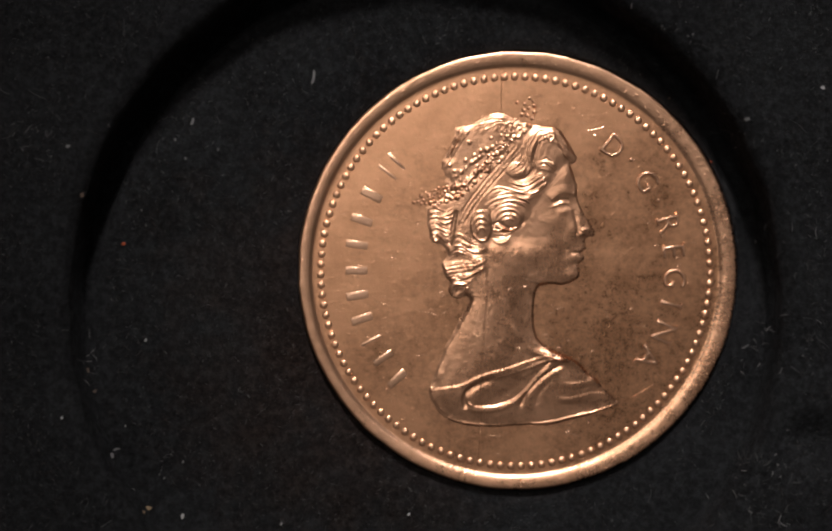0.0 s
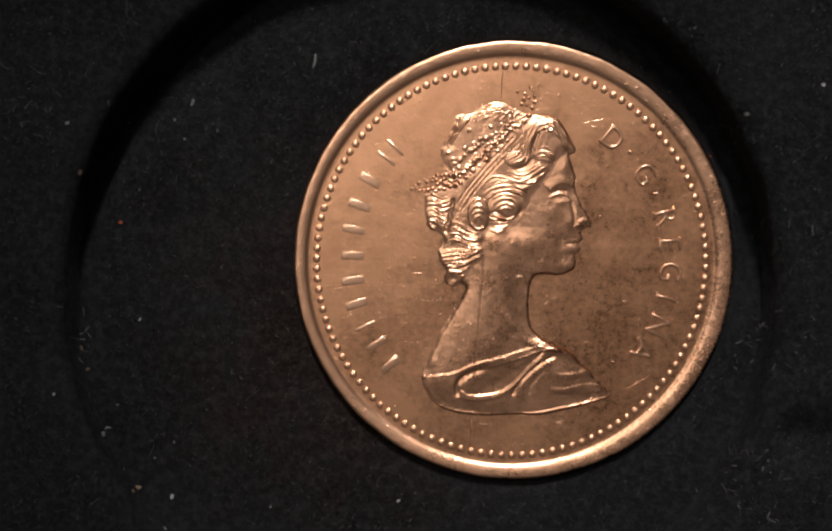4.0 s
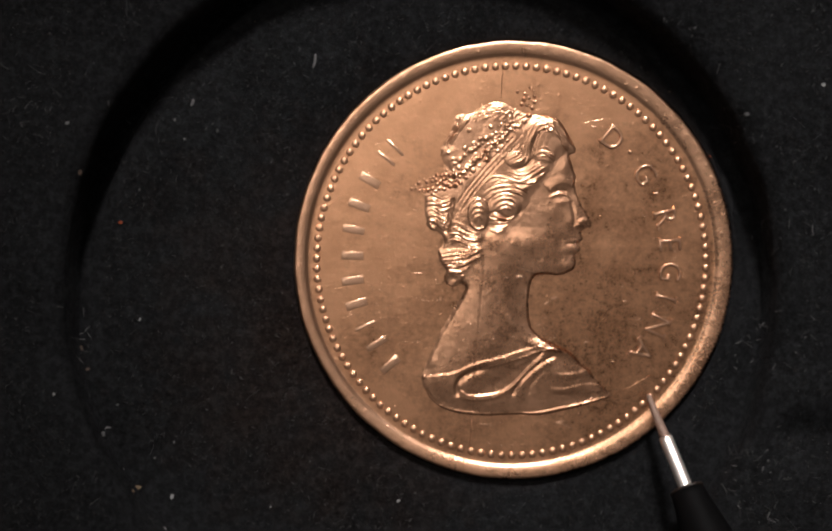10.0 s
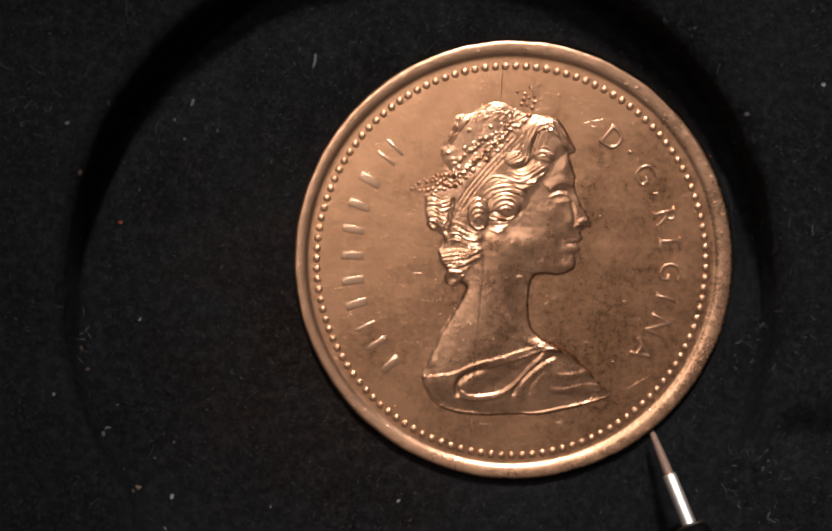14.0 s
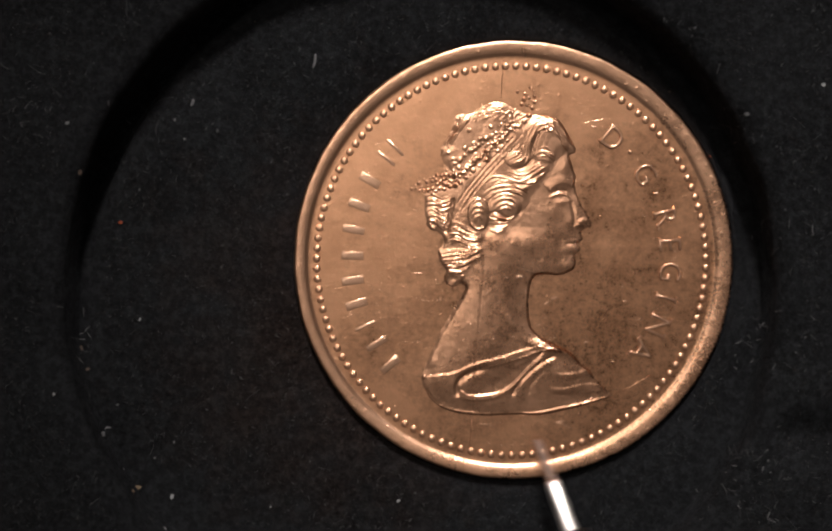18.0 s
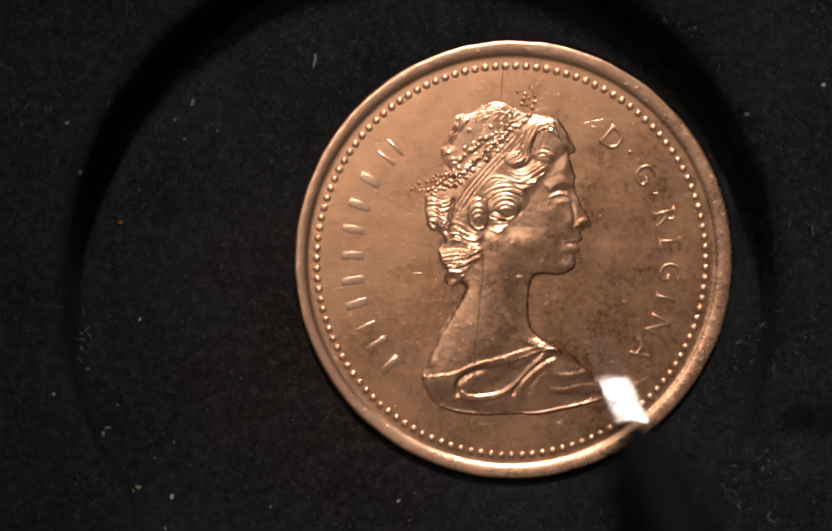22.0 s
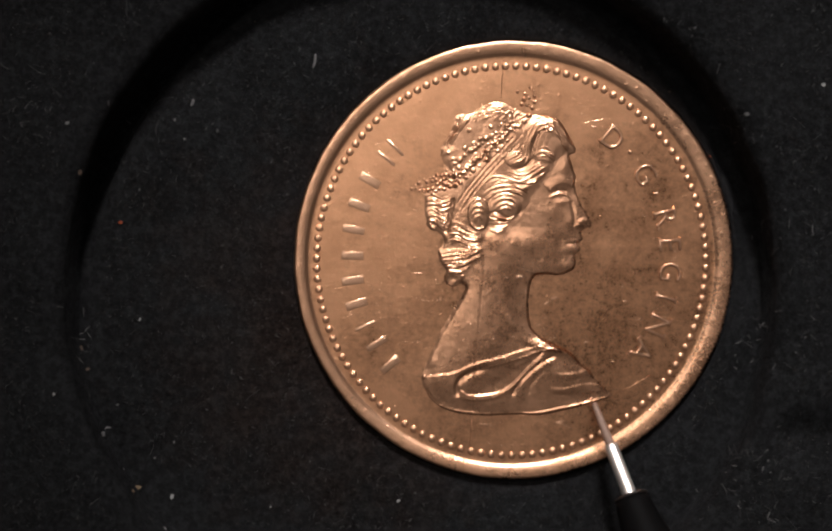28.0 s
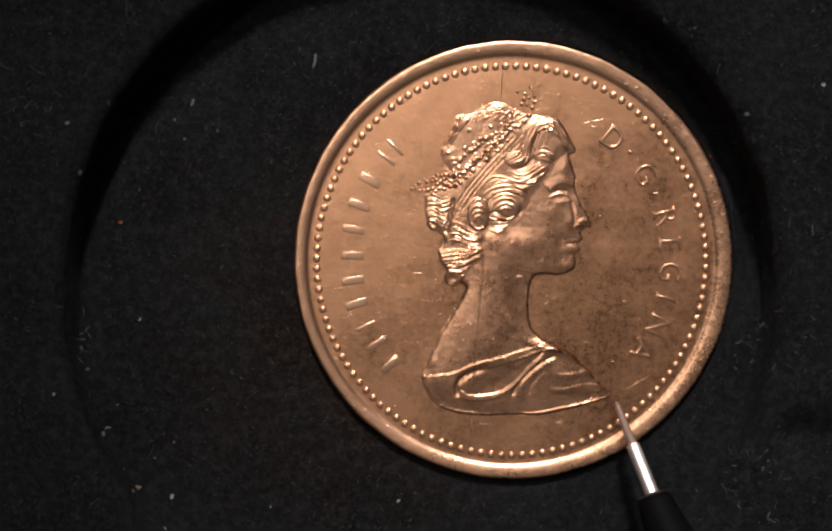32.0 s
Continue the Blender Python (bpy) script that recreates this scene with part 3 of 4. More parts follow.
    # brow, nose and mouth, kept plain
    rel.fold([(1032, 360), (1050, 347), (1067, 345), (1082, 351)], 11, 4, 0.030)
    rel.ridge([(1036, 372), (1052, 365), (1066, 367), (1075, 374)], 2.2, 0.032, worn=0.3)
    rel.ridge([(1040, 366), (1054, 358), (1070, 360)], 3.0, -0.020)
    rel.ridge([(1090, 420), (1098, 416), (1108, 418)], 4.5, 0.030)
    rel.mound(1092, 425, 7, 5.5, 0.040)
    rel.ridge([(1076, 376), (1080, 394), (1083, 414), (1081, 428)], 3.6, -0.030)
    rel.mound(1100, 430, 12, 5, -0.03)
    rel.ridge([(1066, 460), (1080, 459), (1090, 461)], 2.6, -0.018)
    rel.mound(1080, 480, 10, 4, -0.025)
    rel.mound(1084, 454, 9, 3.5, 0.02)
    rel.mound(1082, 468, 8, 5, 0.016)
    rel.mound(1056, 456, 9, 14, -0.030)
    rel.mound(1058, 381, 11, 6, 0.024)
    rel.ridge([(1084, 348), (1090, 372), (1100, 394), (1110, 411)], 4, 0.018)
    rel.mound(1044, 398, 18, 12, 0.018)
    rel.mound(1068, 308, 11, 15, 0.040)

    # neck and robe
    rel.fold([(968, 622), (988, 638), (1016, 649), (1046, 656), (1082, 674)], 5, 9, 0.034, 0.3)
    rel.locks([(985, 640), (1010, 650), (1040, 656), (1070, 664)], [(1000, 660), (1022, 660), (1046, 662), (1066, 668)], 5, 1.8, 0.02)
    rel.fold([(797, 712), (830, 708), (858, 703), (882, 692), (908, 683), (942, 675), (976, 664), (1004, 656), (1034, 650)], 1.8, 48, 0.026)
    rel.fold([(862, 750), (860, 730), (870, 712), (896, 699), (925, 690)], 5, 8, -0.034)
    rel.fold([(860, 748), (890, 753), (925, 751), (950, 741), (970, 724), (990, 704), (1012, 684), (1042, 668)], 4, 3, 0.017)
    rel.fold([(930, 692), (975, 678), (1010, 664), (1040, 658)], 2, 6, 0.012)
    rel.fold([(986, 758), (980, 740), (984, 720), (1000, 704), (1026, 684), (1050, 676)], 3, 7, 0.022)
    rel.ridge([(962, 750), (976, 727), (996, 704), (1024, 682), (1050, 668)], 4, -0.040)
    rel.fold([(1040, 701), (1062, 706), (1090, 703), (1112, 694)], 2.2, 16, 0.020, 0.3)
    rel.fold([(1032, 731), (1060, 734), (1098, 726), (1126, 727), (1148, 741)], 2.2, 14, 0.020, 0.2)
    rel.ridge([(1112, 700), (1124, 716), (1142, 732)], 2.4, 0.026)
    rel.fold([(806, 741), (819, 758), (850, 772), (905, 780), (960, 779), (1012, 778), (1060, 769), (1110, 758), (1150, 747)], 1.6, 3, 0.024, 0.05)
    rel.ridge([(946, 566), (957, 596), (975, 618), (1000, 636), (1030, 650), (1060, 663), (1088, 682)], 9, 0.056, 0.25)
    rel.ridge([(1040, 713), (1075, 717), (1108, 709)], 4, -0.013, worn=0.3)
    rel.ridge([(1030, 742), (1070, 745), (1110, 739), (1140, 743)], 4, -0.013, worn=0.3)
    rel.ridge([(905, 733), (932, 724), (954, 708), (975, 690)], 9, -0.018, worn=0.3)
    rel.ridge([(996, 747), (999, 729), (1011, 712), (1030, 694)], 4, -0.015)
    rel.ridge([(1092, 742), (1114, 738), (1132, 739)], 2.4, 0.012)
    for k in range(5):
        rel.ridge([(1048 - 2 * k, 657 + 2 * k), (1022 - 4 * k, 660 + 4 * k), (992 - 8 * k, 668 + 7 * k)], 1.5, 0.012, 0.3, worn=0.5)
    rel.ridge([(1094, 689), (1110, 703), (1125, 722), (1146, 741)], 3.2, 0.038, 0.2, worn=0.3)
    rel.ridge([(866, 745), (860, 730), (868, 714), (884, 704)], 4.5, -0.02)
    rel.mound(832, 676, 5, 16, -0.014)
    rel.pearl(799, 711, 4.5, 0.03)
    # the hollow of the loop falls away from its upper edge
    loop = curve_through([(865, 735), (868, 713), (892, 699), (930, 689), (985, 673), (1028, 661), (1002, 690), (972, 722), (950, 737), (918, 746), (882, 746), (865, 735)], 4)[:-1]
    fall = ((rel.u - 866) * 0.45 + (rel.v - 695) * 0.9) / 60
    rel.h -= smooth01(rel.inside(loop) / 4.5) * (0.008 + 0.032 * fall)
    # the shoulder turns away from the lamp below its crest
    rel.fold([(962, 636), (1000, 650), (1048, 661), (1092, 688), (1120, 714)], 9, 60, 0.055, 0.3)
    rel.ridge([(1006, 638), (1040, 652), (1068, 664), (1092, 684)], 5, 0.045, 0.2)
    rel.ridge([(870, 742), (863, 730), (870, 712), (890, 700), (915, 692)], 5, -0.030)
    rel.fold([(806, 690), (812, 715), (822, 742), (836, 764)], 8, 30, -0.018)
    # hairline die crack down the neck
    rel.ridge([(909, 470), (910, 520), (906, 570), (899, 640), (893, 700), (890, 778)], 1.2, -0.014, 0.02)

    rel.h += rel.rough(26, 0.005, 1) + rel.rough(9, 0.0028, 2) + rel.rough(4, 0.0014, 3)
    h = rel.h * on_bust - 0.02 * (1 - on_bust)
    for u, v, r in pearls_off:
        q = ((rel.u - u) ** 2 + (rel.v - v) ** 2) / (r * r)
        h = np.where(q < 1, np.maximum(h, 0) + 0.016 * r * np.sqrt(np.clip(1 - q, 0, 1)), h)
    SURFACE.append((rel, h))
    keep = (sd > -3.0) | (h > 0)
    ids = -np.ones(h.shape, int)
    ids[keep] = np.arange(keep.sum())
    verts = np.stack([(rel.u[keep] - 970) / GRID, (489.5 - rel.v[keep]) / GRID, (FIELD + h[keep]) * MM], 1)
    a, b, c, d = ids[:-1, :-1], ids[:-1, 1:], ids[1:, 1:], ids[1:, :-1]
    ok = (a >= 0) & (b >= 0) & (c >= 0) & (d >= 0)
    faces = np.stack([a[ok], d[ok], c[ok], b[ok]], 1).tolist()
    return mesh_from("portrait_relief", verts.tolist(), faces, BRONZE_RELIEF)


def bead_mesh():
    r = 7.3 / GRID
    return lathe("bead", [(r * math.cos(a), r * 0.46 * math.sin(a)) for a in (0.0, 0.3, 0.6, 0.9, 1.2, 1.42)], BRONZE_BEAD, 14)


SERIFS = {"D": ((-0.8, 1), (-0.8, -1)), "R": ((-0.75, 1), (-0.75, -1), (0.85, -1)), "E": ((-0.7, 1), (-0.7, -1)), "I": ((0, 1), (0, -1)),
          "N": ((-0.9, 1), (-0.85, -1), (0.85, 1)), "A": ((-0.88, -1), (0.88, -1))}


def glyph(ch):
    cu = bpy.data.curves.new("glyph", "FONT")
    cu.body, cu.size, cu.resolution_u = ch, 1.0, 3
    cu.extrude, cu.bevel_depth, cu.bevel_resolution, cu.offset = 0.03, 0.034, 2, -0.034
    ob = new("glyph", cu)
    bpy.context.view_layer.update()
    me = bpy.data.meshes.new_from_object(ob.evaluated_get(bpy.context.evaluated_depsgraph_get()))
    bpy.data.objects.remove(ob)
    co = np.array([v.co for v in me.vertices])
    lo, hi = co.min(0), co.max(0)
    tall = 42.0 / GRID
    k = tall / 0.70
    if ch == "·":
        k, lo, hi = tall / 0.70, lo, hi
    mid = (lo + hi) / 2
    for v in me.vertices:
        v.co = ((v.co.x - mid[0]) * k * 0.92, (v.co.y - mid[1]) * k, (v.co.z - lo[2]) / (hi[2] - lo[2]) * 0.105 * MM - 0.012 * MM)
    w, t = (hi[0] - lo[0]) / 2 * k * 0.92, tall / 2
    bm = bmesh.new()
    bm.from_mesh(me)
    for sx, sy in SERIFS.get(ch, ()):
        cx, cy, a, b = sx * w, sy * (t - 2.4 / GRID), 7.0 / GRID, 2.4 / GRID
        low = [bm.verts.new((cx + x * a, cy + y * b, -0.012 * MM)) for x, y in ((-1, -1), (1, -1), (1, 1), (-1, 1))]
        high = [bm.verts.new((cx + x * a * 0.8, cy + y * b * 0.6, 0.058 * MM)) for x, y in ((-1, -1), (1, -1), (1, 1), (-1, 1))]
        bm.faces.new(high)
        for i in range(4):
            bm.faces.new((low[i], low[(i + 1) % 4], high[(i + 1) % 4], high[i]))
    bm.to_mesh(me)
    bm.free()
    me.materials.clear()
    me.materials.append(BRONZE_LETTER)
    return me


def bar_mesh(wide):
    """A plain raised bar with rounded flanks, in place of a letter."""
    w, t = wide / 2 / GRID, 21.0 / GRID
    verts, faces = [], []
    for e, z in ((0.0, -0.01), (0.8, 0.006), (2.0, 0.013), (3.8, 0.018), (5.8, 0.020)):
        x, y = max(w - e / GRID, w * 0.1), t - e / GRID
        verts += [(-x, -y, z * MM), (x, -y, z * MM), (x, y, z * MM), (-x, y, z * MM)]
    for k in range(0, 16, 4):
        for i in range(4):
            j = (i + 1) % 4
            faces.append((k + i, k + j, k + 4 + j, k + 4 + i))
    faces.append((16, 17, 18, 19))
    return mesh_from("bar", verts, faces, BRONZE_LETTER)


def contact_marks():
    """Nicks and bag marks, the plainest first: place, length, turn and width."""
    rnd = random.Random(3)
    marks = [(992, 509, 32, -15, 3.6), (1030, 571, 13, 30, 3), (1043, 563, 14, 25, 2.2), (1141, 583, 12, -10, 2), (1018, 612, 14, 8, 2.2), (1105, 646, 12, 25, 2),
             (917, 801, 22, -8, 2.8), (1066, 803, 26, -22, 2.4), (1056, 795, 12, 10, 2.2), (905, 645, 9, -30, 2.4), (890, 583, 11, -15, 2.2), (915, 553, 8, 0, 2.4),
             (798, 566, 32, -12, 1.8), (790, 515, 22, -8, 1.8), (828, 565, 10, 30, 3), (1028, 437, 18, -50, 1.8), (1040, 425, 26, -45, 1.3), (953, 524, 8, 10, 2.2),
             (1000, 538, 8, 10, 2.2), (1100, 215, 12, -20, 2), (1122, 226, 34, 12, 1.6), (1190, 287, 6, 40, 2.4), (945, 840, 8, 0, 2.2), (922, 836, 8, 0, 2.2)]
    for _ in range(600):
        r, a = 345 * math.sqrt(rnd.random()), rnd.uniform(0, 2 * math.pi)
        u, v = 964 + r * math.cos(a), 490 + r * math.sin(a)
        if 790 < u < 1060 and v < 500:
            continue
        marks.append((u, v, rnd.choice((2.5, 3, 3, 4, 4, 5, 5, 6, 7, 9, 12)), rnd.choice((-12, -18, -25, 20, -60)) + rnd.uniform(-14, 14), rnd.uniform(0.8, 1.6)))
    return marks


def mark_mesh(name, marks):
    """Low burrs thrown up by knocks, each following the metal under it."""
    verts, faces = [], []
    for u, v, long, turn, fat in marks:
        fat *= 0.34 if long > 7.5 else 0.22
        long *= 1.3
        a = radians(turn)
        d, n = Vector((math.cos(a), math.sin(a))), Vector((-math.sin(a), math.cos(a)))
        c = Vector(((u - 970), (489.5 - v)))
        base, steps = len(verts), max(3, int(long / 4))
        for k in range(steps + 1):
            f = k / steps
            w = fat * (0.15 + 0.85 * math.sin(math.pi * f))
            mid = c + d * long * (f - 0.5)
            for side, z in ((-1, -0.001), (0, 0.001 + 0.0022 * math.sin(math.pi * f)), (1, -0.001)):
                p = mid + n * w * side
                verts.append((p.x / GRID, p.y / GRID, (FIELD + height_at(970 + p.x, 489.5 - p.y) + z) * MM))
        for k in range(steps):
            b = base + 3 * k
            faces += [(b, b + 3, b + 4, b + 1), (b + 1, b + 4, b + 5, b + 2)]
    return mesh_from(name, verts, faces, BRONZE_BRIGHT, smooth=False)


def thread_mesh(name, pts, fat, mat, sides=5):
    """A thin bent thread through 3D points."""
    pts = [Vector(p) for p in pts]
    verts, faces = [], []
    for k, p in enumerate(pts):
        d = (pts[min(k + 1, len(pts) - 1)] - pts[max(k - 1, 0)]).normalized()
        up = Vector((0, 0, 1)) if abs(d.z) < 0.9 else Vector((1, 0, 0))
        s = d.cross(up).normalized()
        n = s.cross(d)
        w = fat * (0.35 if k in (0, len(pts) - 1) else 1.0)
        for i in range(sides):
            a = 2 * math.pi * i / sides
            verts.append(p + (s * math.cos(a) + n * math.sin(a)) * w)
    for k in range(len(pts) - 1):
        for i in range(sides):
            j = (i + 1) % sides
            faces.append((k * sides + i, k * sides + j, (k + 1) * sides + j, (k + 1) * sides + i))
    faces.append(tuple(range(sides - 1, -1, -1)))
    faces.append(tuple(range((len(pts) - 1) * sides, len(pts) * sides)))
    return mesh_from(name, verts, faces, mat)


def coin():
    top = new("coin")
    top.matrix_basis = Matrix.Translation((COIN.x, COIN.y, 0))
    tagged(top, "worn copper-coloured one cent coin lying face up on black felt", "coin")
    part("blank", coin_body(), top)
    part("portrait_relief", portrait(), top, "raised bust in profile with curled hair and tiara")
    bead = bead_mesh()
    count = 119
    for k in range(count):
        a = 2 * math.pi * (k + 0.3) / count
        part("bead", bead, top, m=Matrix.Translation((SHIFT + gr(367.5) * math.cos(a), gr(367.5) * math.sin(a) - gr(2), (FIELD - 0.002) * MM)))
    for ch, ang, r in (("D", 49.9, 298), ("·", 42.2, 302), ("G", 32.7, 300), ("·", 24.5, 300), ("R", 15.0, 302), ("E", 5.2, 301), ("G", -4.4, 301),
                       ("I", -13.9, 301), ("N", -24.3, 304), ("A", -35.0, 301)):
        a = radians(ang)
        m = Matrix.Translation((SHIFT + gr(r) * math.cos(a), gr(r) * math.sin(a), FIELD * MM)) @ Matrix.Rotation(a - math.pi / 2, 4, "Z")
        me = glyph(ch)
        me.transform(m)
        part("letter" if ch != "·" else "stop", me, top)
    for ang, r, wide in ((221, 303, 30), (212, 300, 26), (204.4, 303, 14), (196, 304, 32), (187.5, 302, 32), (178.5, 300, 32), (169.2, 303, 30),
                         (160.3, 305, 32), (150.7, 306, 34), (141.0, 304, 13), (136.0, 304, 13)):
        a = radians(ang)
        m = Matrix.Translation((SHIFT + gr(r) * math.cos(a), gr(r) * math.sin(a), FIELD * MM)) @ Matrix.Rotation(a - math.pi / 2, 4, "Z")
        me = bar_mesh(0.5 * wide)
        me.transform(m)
        part("bar", me, top)
    marks = contact_marks()
    for mark in marks[:24]:
        part("nick", mark_mesh("nick", [mark]), top, "bright nick of bare metal")
    tagged(part("fine_scratching", mark_mesh("fine_scratching", marks[24:]), top, "fine bright bag marks and scratches"), kind="stuff")
    zf = (FIELD + 0.003) * MM
    for pts in (((949, 108), (948, 130), (946, 160), (946, 186)), ((890, 782), (889, 805), (886, 832), (885, 848)), ((1158, 744), (1185, 732), (1212, 716), (1230, 706))):
        line = [((u - 970) / GRID, (489.5 - v) / GRID, zf) for u, v in pts]
        part("die_crack", thread_mesh("die_crack", line, 0.9 / GRID, BRONZE), top, "hairline crack raised on the field")
    return top


coin()


# ---- mechanical pencil used as a pointer ----
def pencil():
    top = new("mechanical_pencil")
    tagged(top, "black mechanical pencil with thin coppery lead and bright steel sleeve", "pencil")
    mm = lambda rows: [(r * MM, z * 0.972 * MM) for r, z in rows]
    part("lead", lathe("lead", mm([(0.085, 0), (0.115, 0.04), (0.135, 0.2), (0.17, 1.0), (0.205, 1.8), (0.21, 2.3)]), LEAD, 20), top, "thin dull copper-grey lead")
    part("sleeve", lathe("sleeve", mm([(0.22, 2.03), (0.27, 2.05), (0.285, 2.11), (0.29, 2.4), (0.295, 3.8), (0.30, 5.3)]), STEEL, 32), top, "bright polished steel sleeve")
    nose = part("nose_cone", lathe("nose_cone", mm([(0.42, 4.51), (0.60, 4.53), (0.70, 4.63), (0.76, 4.85), (0.82, 5.30), (1.14, 7.0), (1.54, 9.0), (1.96, 11.0), (2.0, 11.2)]), BLACK_PLASTIC, 48), top, "tapered glossy black nose")
    part("lip", lathe("lip", mm([(0.50, 4.45), (0.62, 4.43), (0.70, 4.46), (0.74, 4.52), (0.70, 4.57)]), SMOKE_METAL, 32), nose, "thin metal lip")
    grip = part("grip", lathe("grip", mm([(2.1, 11.75), (2.3, 12.1), (2.9, 15.0), (3.9, 22.0), (4.2, 32.0), (4.2, 48.0), (4.0, 50.0)]), BLACK_PLASTIC, 48), top, "black rubber grip")
    part("collar", lathe("collar", mm([(2.05, 11.15), (2.2, 11.2), (2.26, 11.35), (2.26, 11.6), (2.22, 11.75), (2.1, 11.8)]), SMOKE_METAL, 48), grip, "dark bronze-tinted ring")
    part("barrel", lathe("barrel", mm([(3.9, 49.9), (4.1, 50.2), (4.1, 118.0), (3.6, 120.0)]), BLACK_PLASTIC, 48), top, "black plastic barrel")
    part("push_button", lathe("push_button", mm([(2.4, 119.9), (2.5, 120.4), (2.5, 127.0), (2.0, 128.0)]), STEEL, 32), top, "steel push button")
    return top


PENCIL = pencil()


# ---- lint, dust and crumbs on the felt ----
def speck_mesh(name, long, wide, mat, seed):
    rnd = random.Random(seed)
    bm = bmesh.new()
    bmesh.ops.create_icosphere(bm, subdivisions=2, radius=1.0)
    for v in bm.verts:
        n = 0.66 + 0.8 * noise.noise(v.co * 2.1 + Vector((seed, 0, 0))) + rnd.uniform(-0.06, 0.06)
        v.co = Vector((v.co.x * n * long / 2, v.co.y * n * wide / 2, max(v.co.z * n, -0.6) * wide * 0.4))
    low = min(v.co.z for v in bm.verts)
    for v in bm.verts:
        v.co.z -= low
    me = bpy.data.meshes.new(name)
    bm.to_mesh(me)
    bm.free()
    me.materials.append(mat)
    return me


def rest(u, v):
    """Where something seen at the drawing place u, v lies: on the pad, on the well's wall or on its floor."""
    z = WELL_DEPTH
    while z > -0.4:
        p = on_plane(u, v, z)
        r = math.hypot(p.x - WELL.x, p.y - WELL.y)
        top = float(np.interp(r, [q[0] for q in WALL], [shade_moat(math.atan2(p.y - WELL.y, p.x - WELL.x), q[1]) for q in WALL]))
        if top >= z:
            break
        z -= 0.05
    return on_plane(u, v, z)


def speck(name, u, v, long, wide, turn, mat, label, category="dust", seed=0):
    ob = new(name, speck_mesh(name, long / GRID, wide / GRID, mat, seed + int(u + v)))
    ob.matrix_basis = Matrix.Translation(rest(u, v)) @ Matrix.Rotation(radians(turn), 4, "Z")
    return tagged(ob, label, category, "dust on the felt")


def lint(u, v, long, turn, fat, mat, label, curl=0.3):
    a, n = radians(turn), 6
    pts, p = [], Vector((-math.cos(a) * long / 2 / GRID, -math.sin(a) * long / 2 / GRID, fat / GRID))
    for k in range(n + 1):
        pts.append(p.copy())
        b = a + curl * (k / n - 0.5) * 2
        p += Vector((math.cos(b), math.sin(b), 0)) * long / n / GRID
    ob = new("lint_fibre", thread_mesh("lint_fibre", pts, fat / GRID, mat))
    ob.matrix_basis = Matrix.Translation(rest(u, v))
    return tagged(ob, label, "fibre", "dust on the felt")


for u, v, long, wide, turn, mat, label in (
        (264, 602, 10, 7, 60, LINT_WHITE, "small white dust speck on black felt"),
        (1551, 160, 9, 8, 0, LINT_WHITE, "round white dust speck on black felt"),
        (127, 232, 11, 7, 0, LINT_GREY, "grey dust speck on black felt"),
        (195, 817, 11, 18, 10, LINT_GREY, "clump of grey lint on black felt"),
        (204, 806, 20, 8, 15, LINT_GREY, "clump of grey lint on black felt"),
        (258, 919, 24, 12, 20, CRUMB_TAN, "flat tan crumb on black felt"),
        (250, 925, 10, 7, -20, CRUMB_TAN, "flat tan crumb on black felt"),
        (228, 419, 10, 9, 0, CRUMB_RUST, "tiny rust-red crumb on black felt"),
        (151, 324, 8, 14, 0, CRUMB_DIM, "dull tan crumb on black felt"),
        (153, 656, 9, 12, 0, CRUMB_DIM, "dim brown crumb on black felt"),
        (232, 885, 8, 6, 20, LINT_WHITE, "small white dust speck on black felt"),
        (222, 762, 9, 7, 10, LINT_WHITE, "small white dust speck on black felt"),
        (102, 743, 7, 6, 0, LINT_WHITE, "small white dust speck on black felt"),
        (325, 935, 9, 13, 10, LINT_WHITE, "grey dust speck on black felt"),
        (510, 955, 7, 6, 0, LINT_WHITE, "small white dust speck on black felt"),
        (751, 944, 9, 7, 0, LINT_WHITE, "small white dust speck on black felt"),
        (292, 863, 7, 5, 0, LINT_GREY, "grey dust speck on black felt"),
        (328, 833, 6, 6, 0, LINT_GREY, "grey dust speck on black felt"),
        (329, 226, 6, 8, 0, LINT_GREY, "grey dust speck on black felt"),
        (263, 357, 8, 5, 50, LINT_GREY, "grey dust speck on black felt"),
        (348, 262, 6, 8, 0, LINT_GREY, "grey dust speck on black felt"),
        (410, 247, 7, 8, 0, LINT_DIM, "grey dust speck on black felt"),
        (1406, 216, 15, 9, 15, LINT_DIM, "fuzzy grey lint tuft on black felt"),
        (1262, 173, 8, 6, 0, CRUMB_DIM, "dull tan crumb on black felt"),
        (1310, 53, 8, 5, 30, LINT_DIM, "grey dust speck on black felt"),
        (1447, 868, 6, 6, 0, LINT_DIM, "small white dust speck on black felt"),
        (1338, 295, 8, 6, 0, CRUMB_RUST, "tiny rust-red crumb on black felt"),
        (480, 41, 7, 5, 0, CRUMB_DIM, "dull tan crumb on black felt"),
        (310, 997, 12, 8, 0, LINT_GREY, "clump of grey lint on black felt"),
        (166, 696, 10, 10, 0, CRUMB_DIM, "dim brown crumb on black felt")):
    speck("dust_speck" if mat in (LINT_WHITE, LINT_GREY, LINT_DIM) else "crumb", u, v, long, wide, turn, mat, label, "dust" if mat in (LINT_WHITE, LINT_GREY, LINT_DIM) else "crumb")

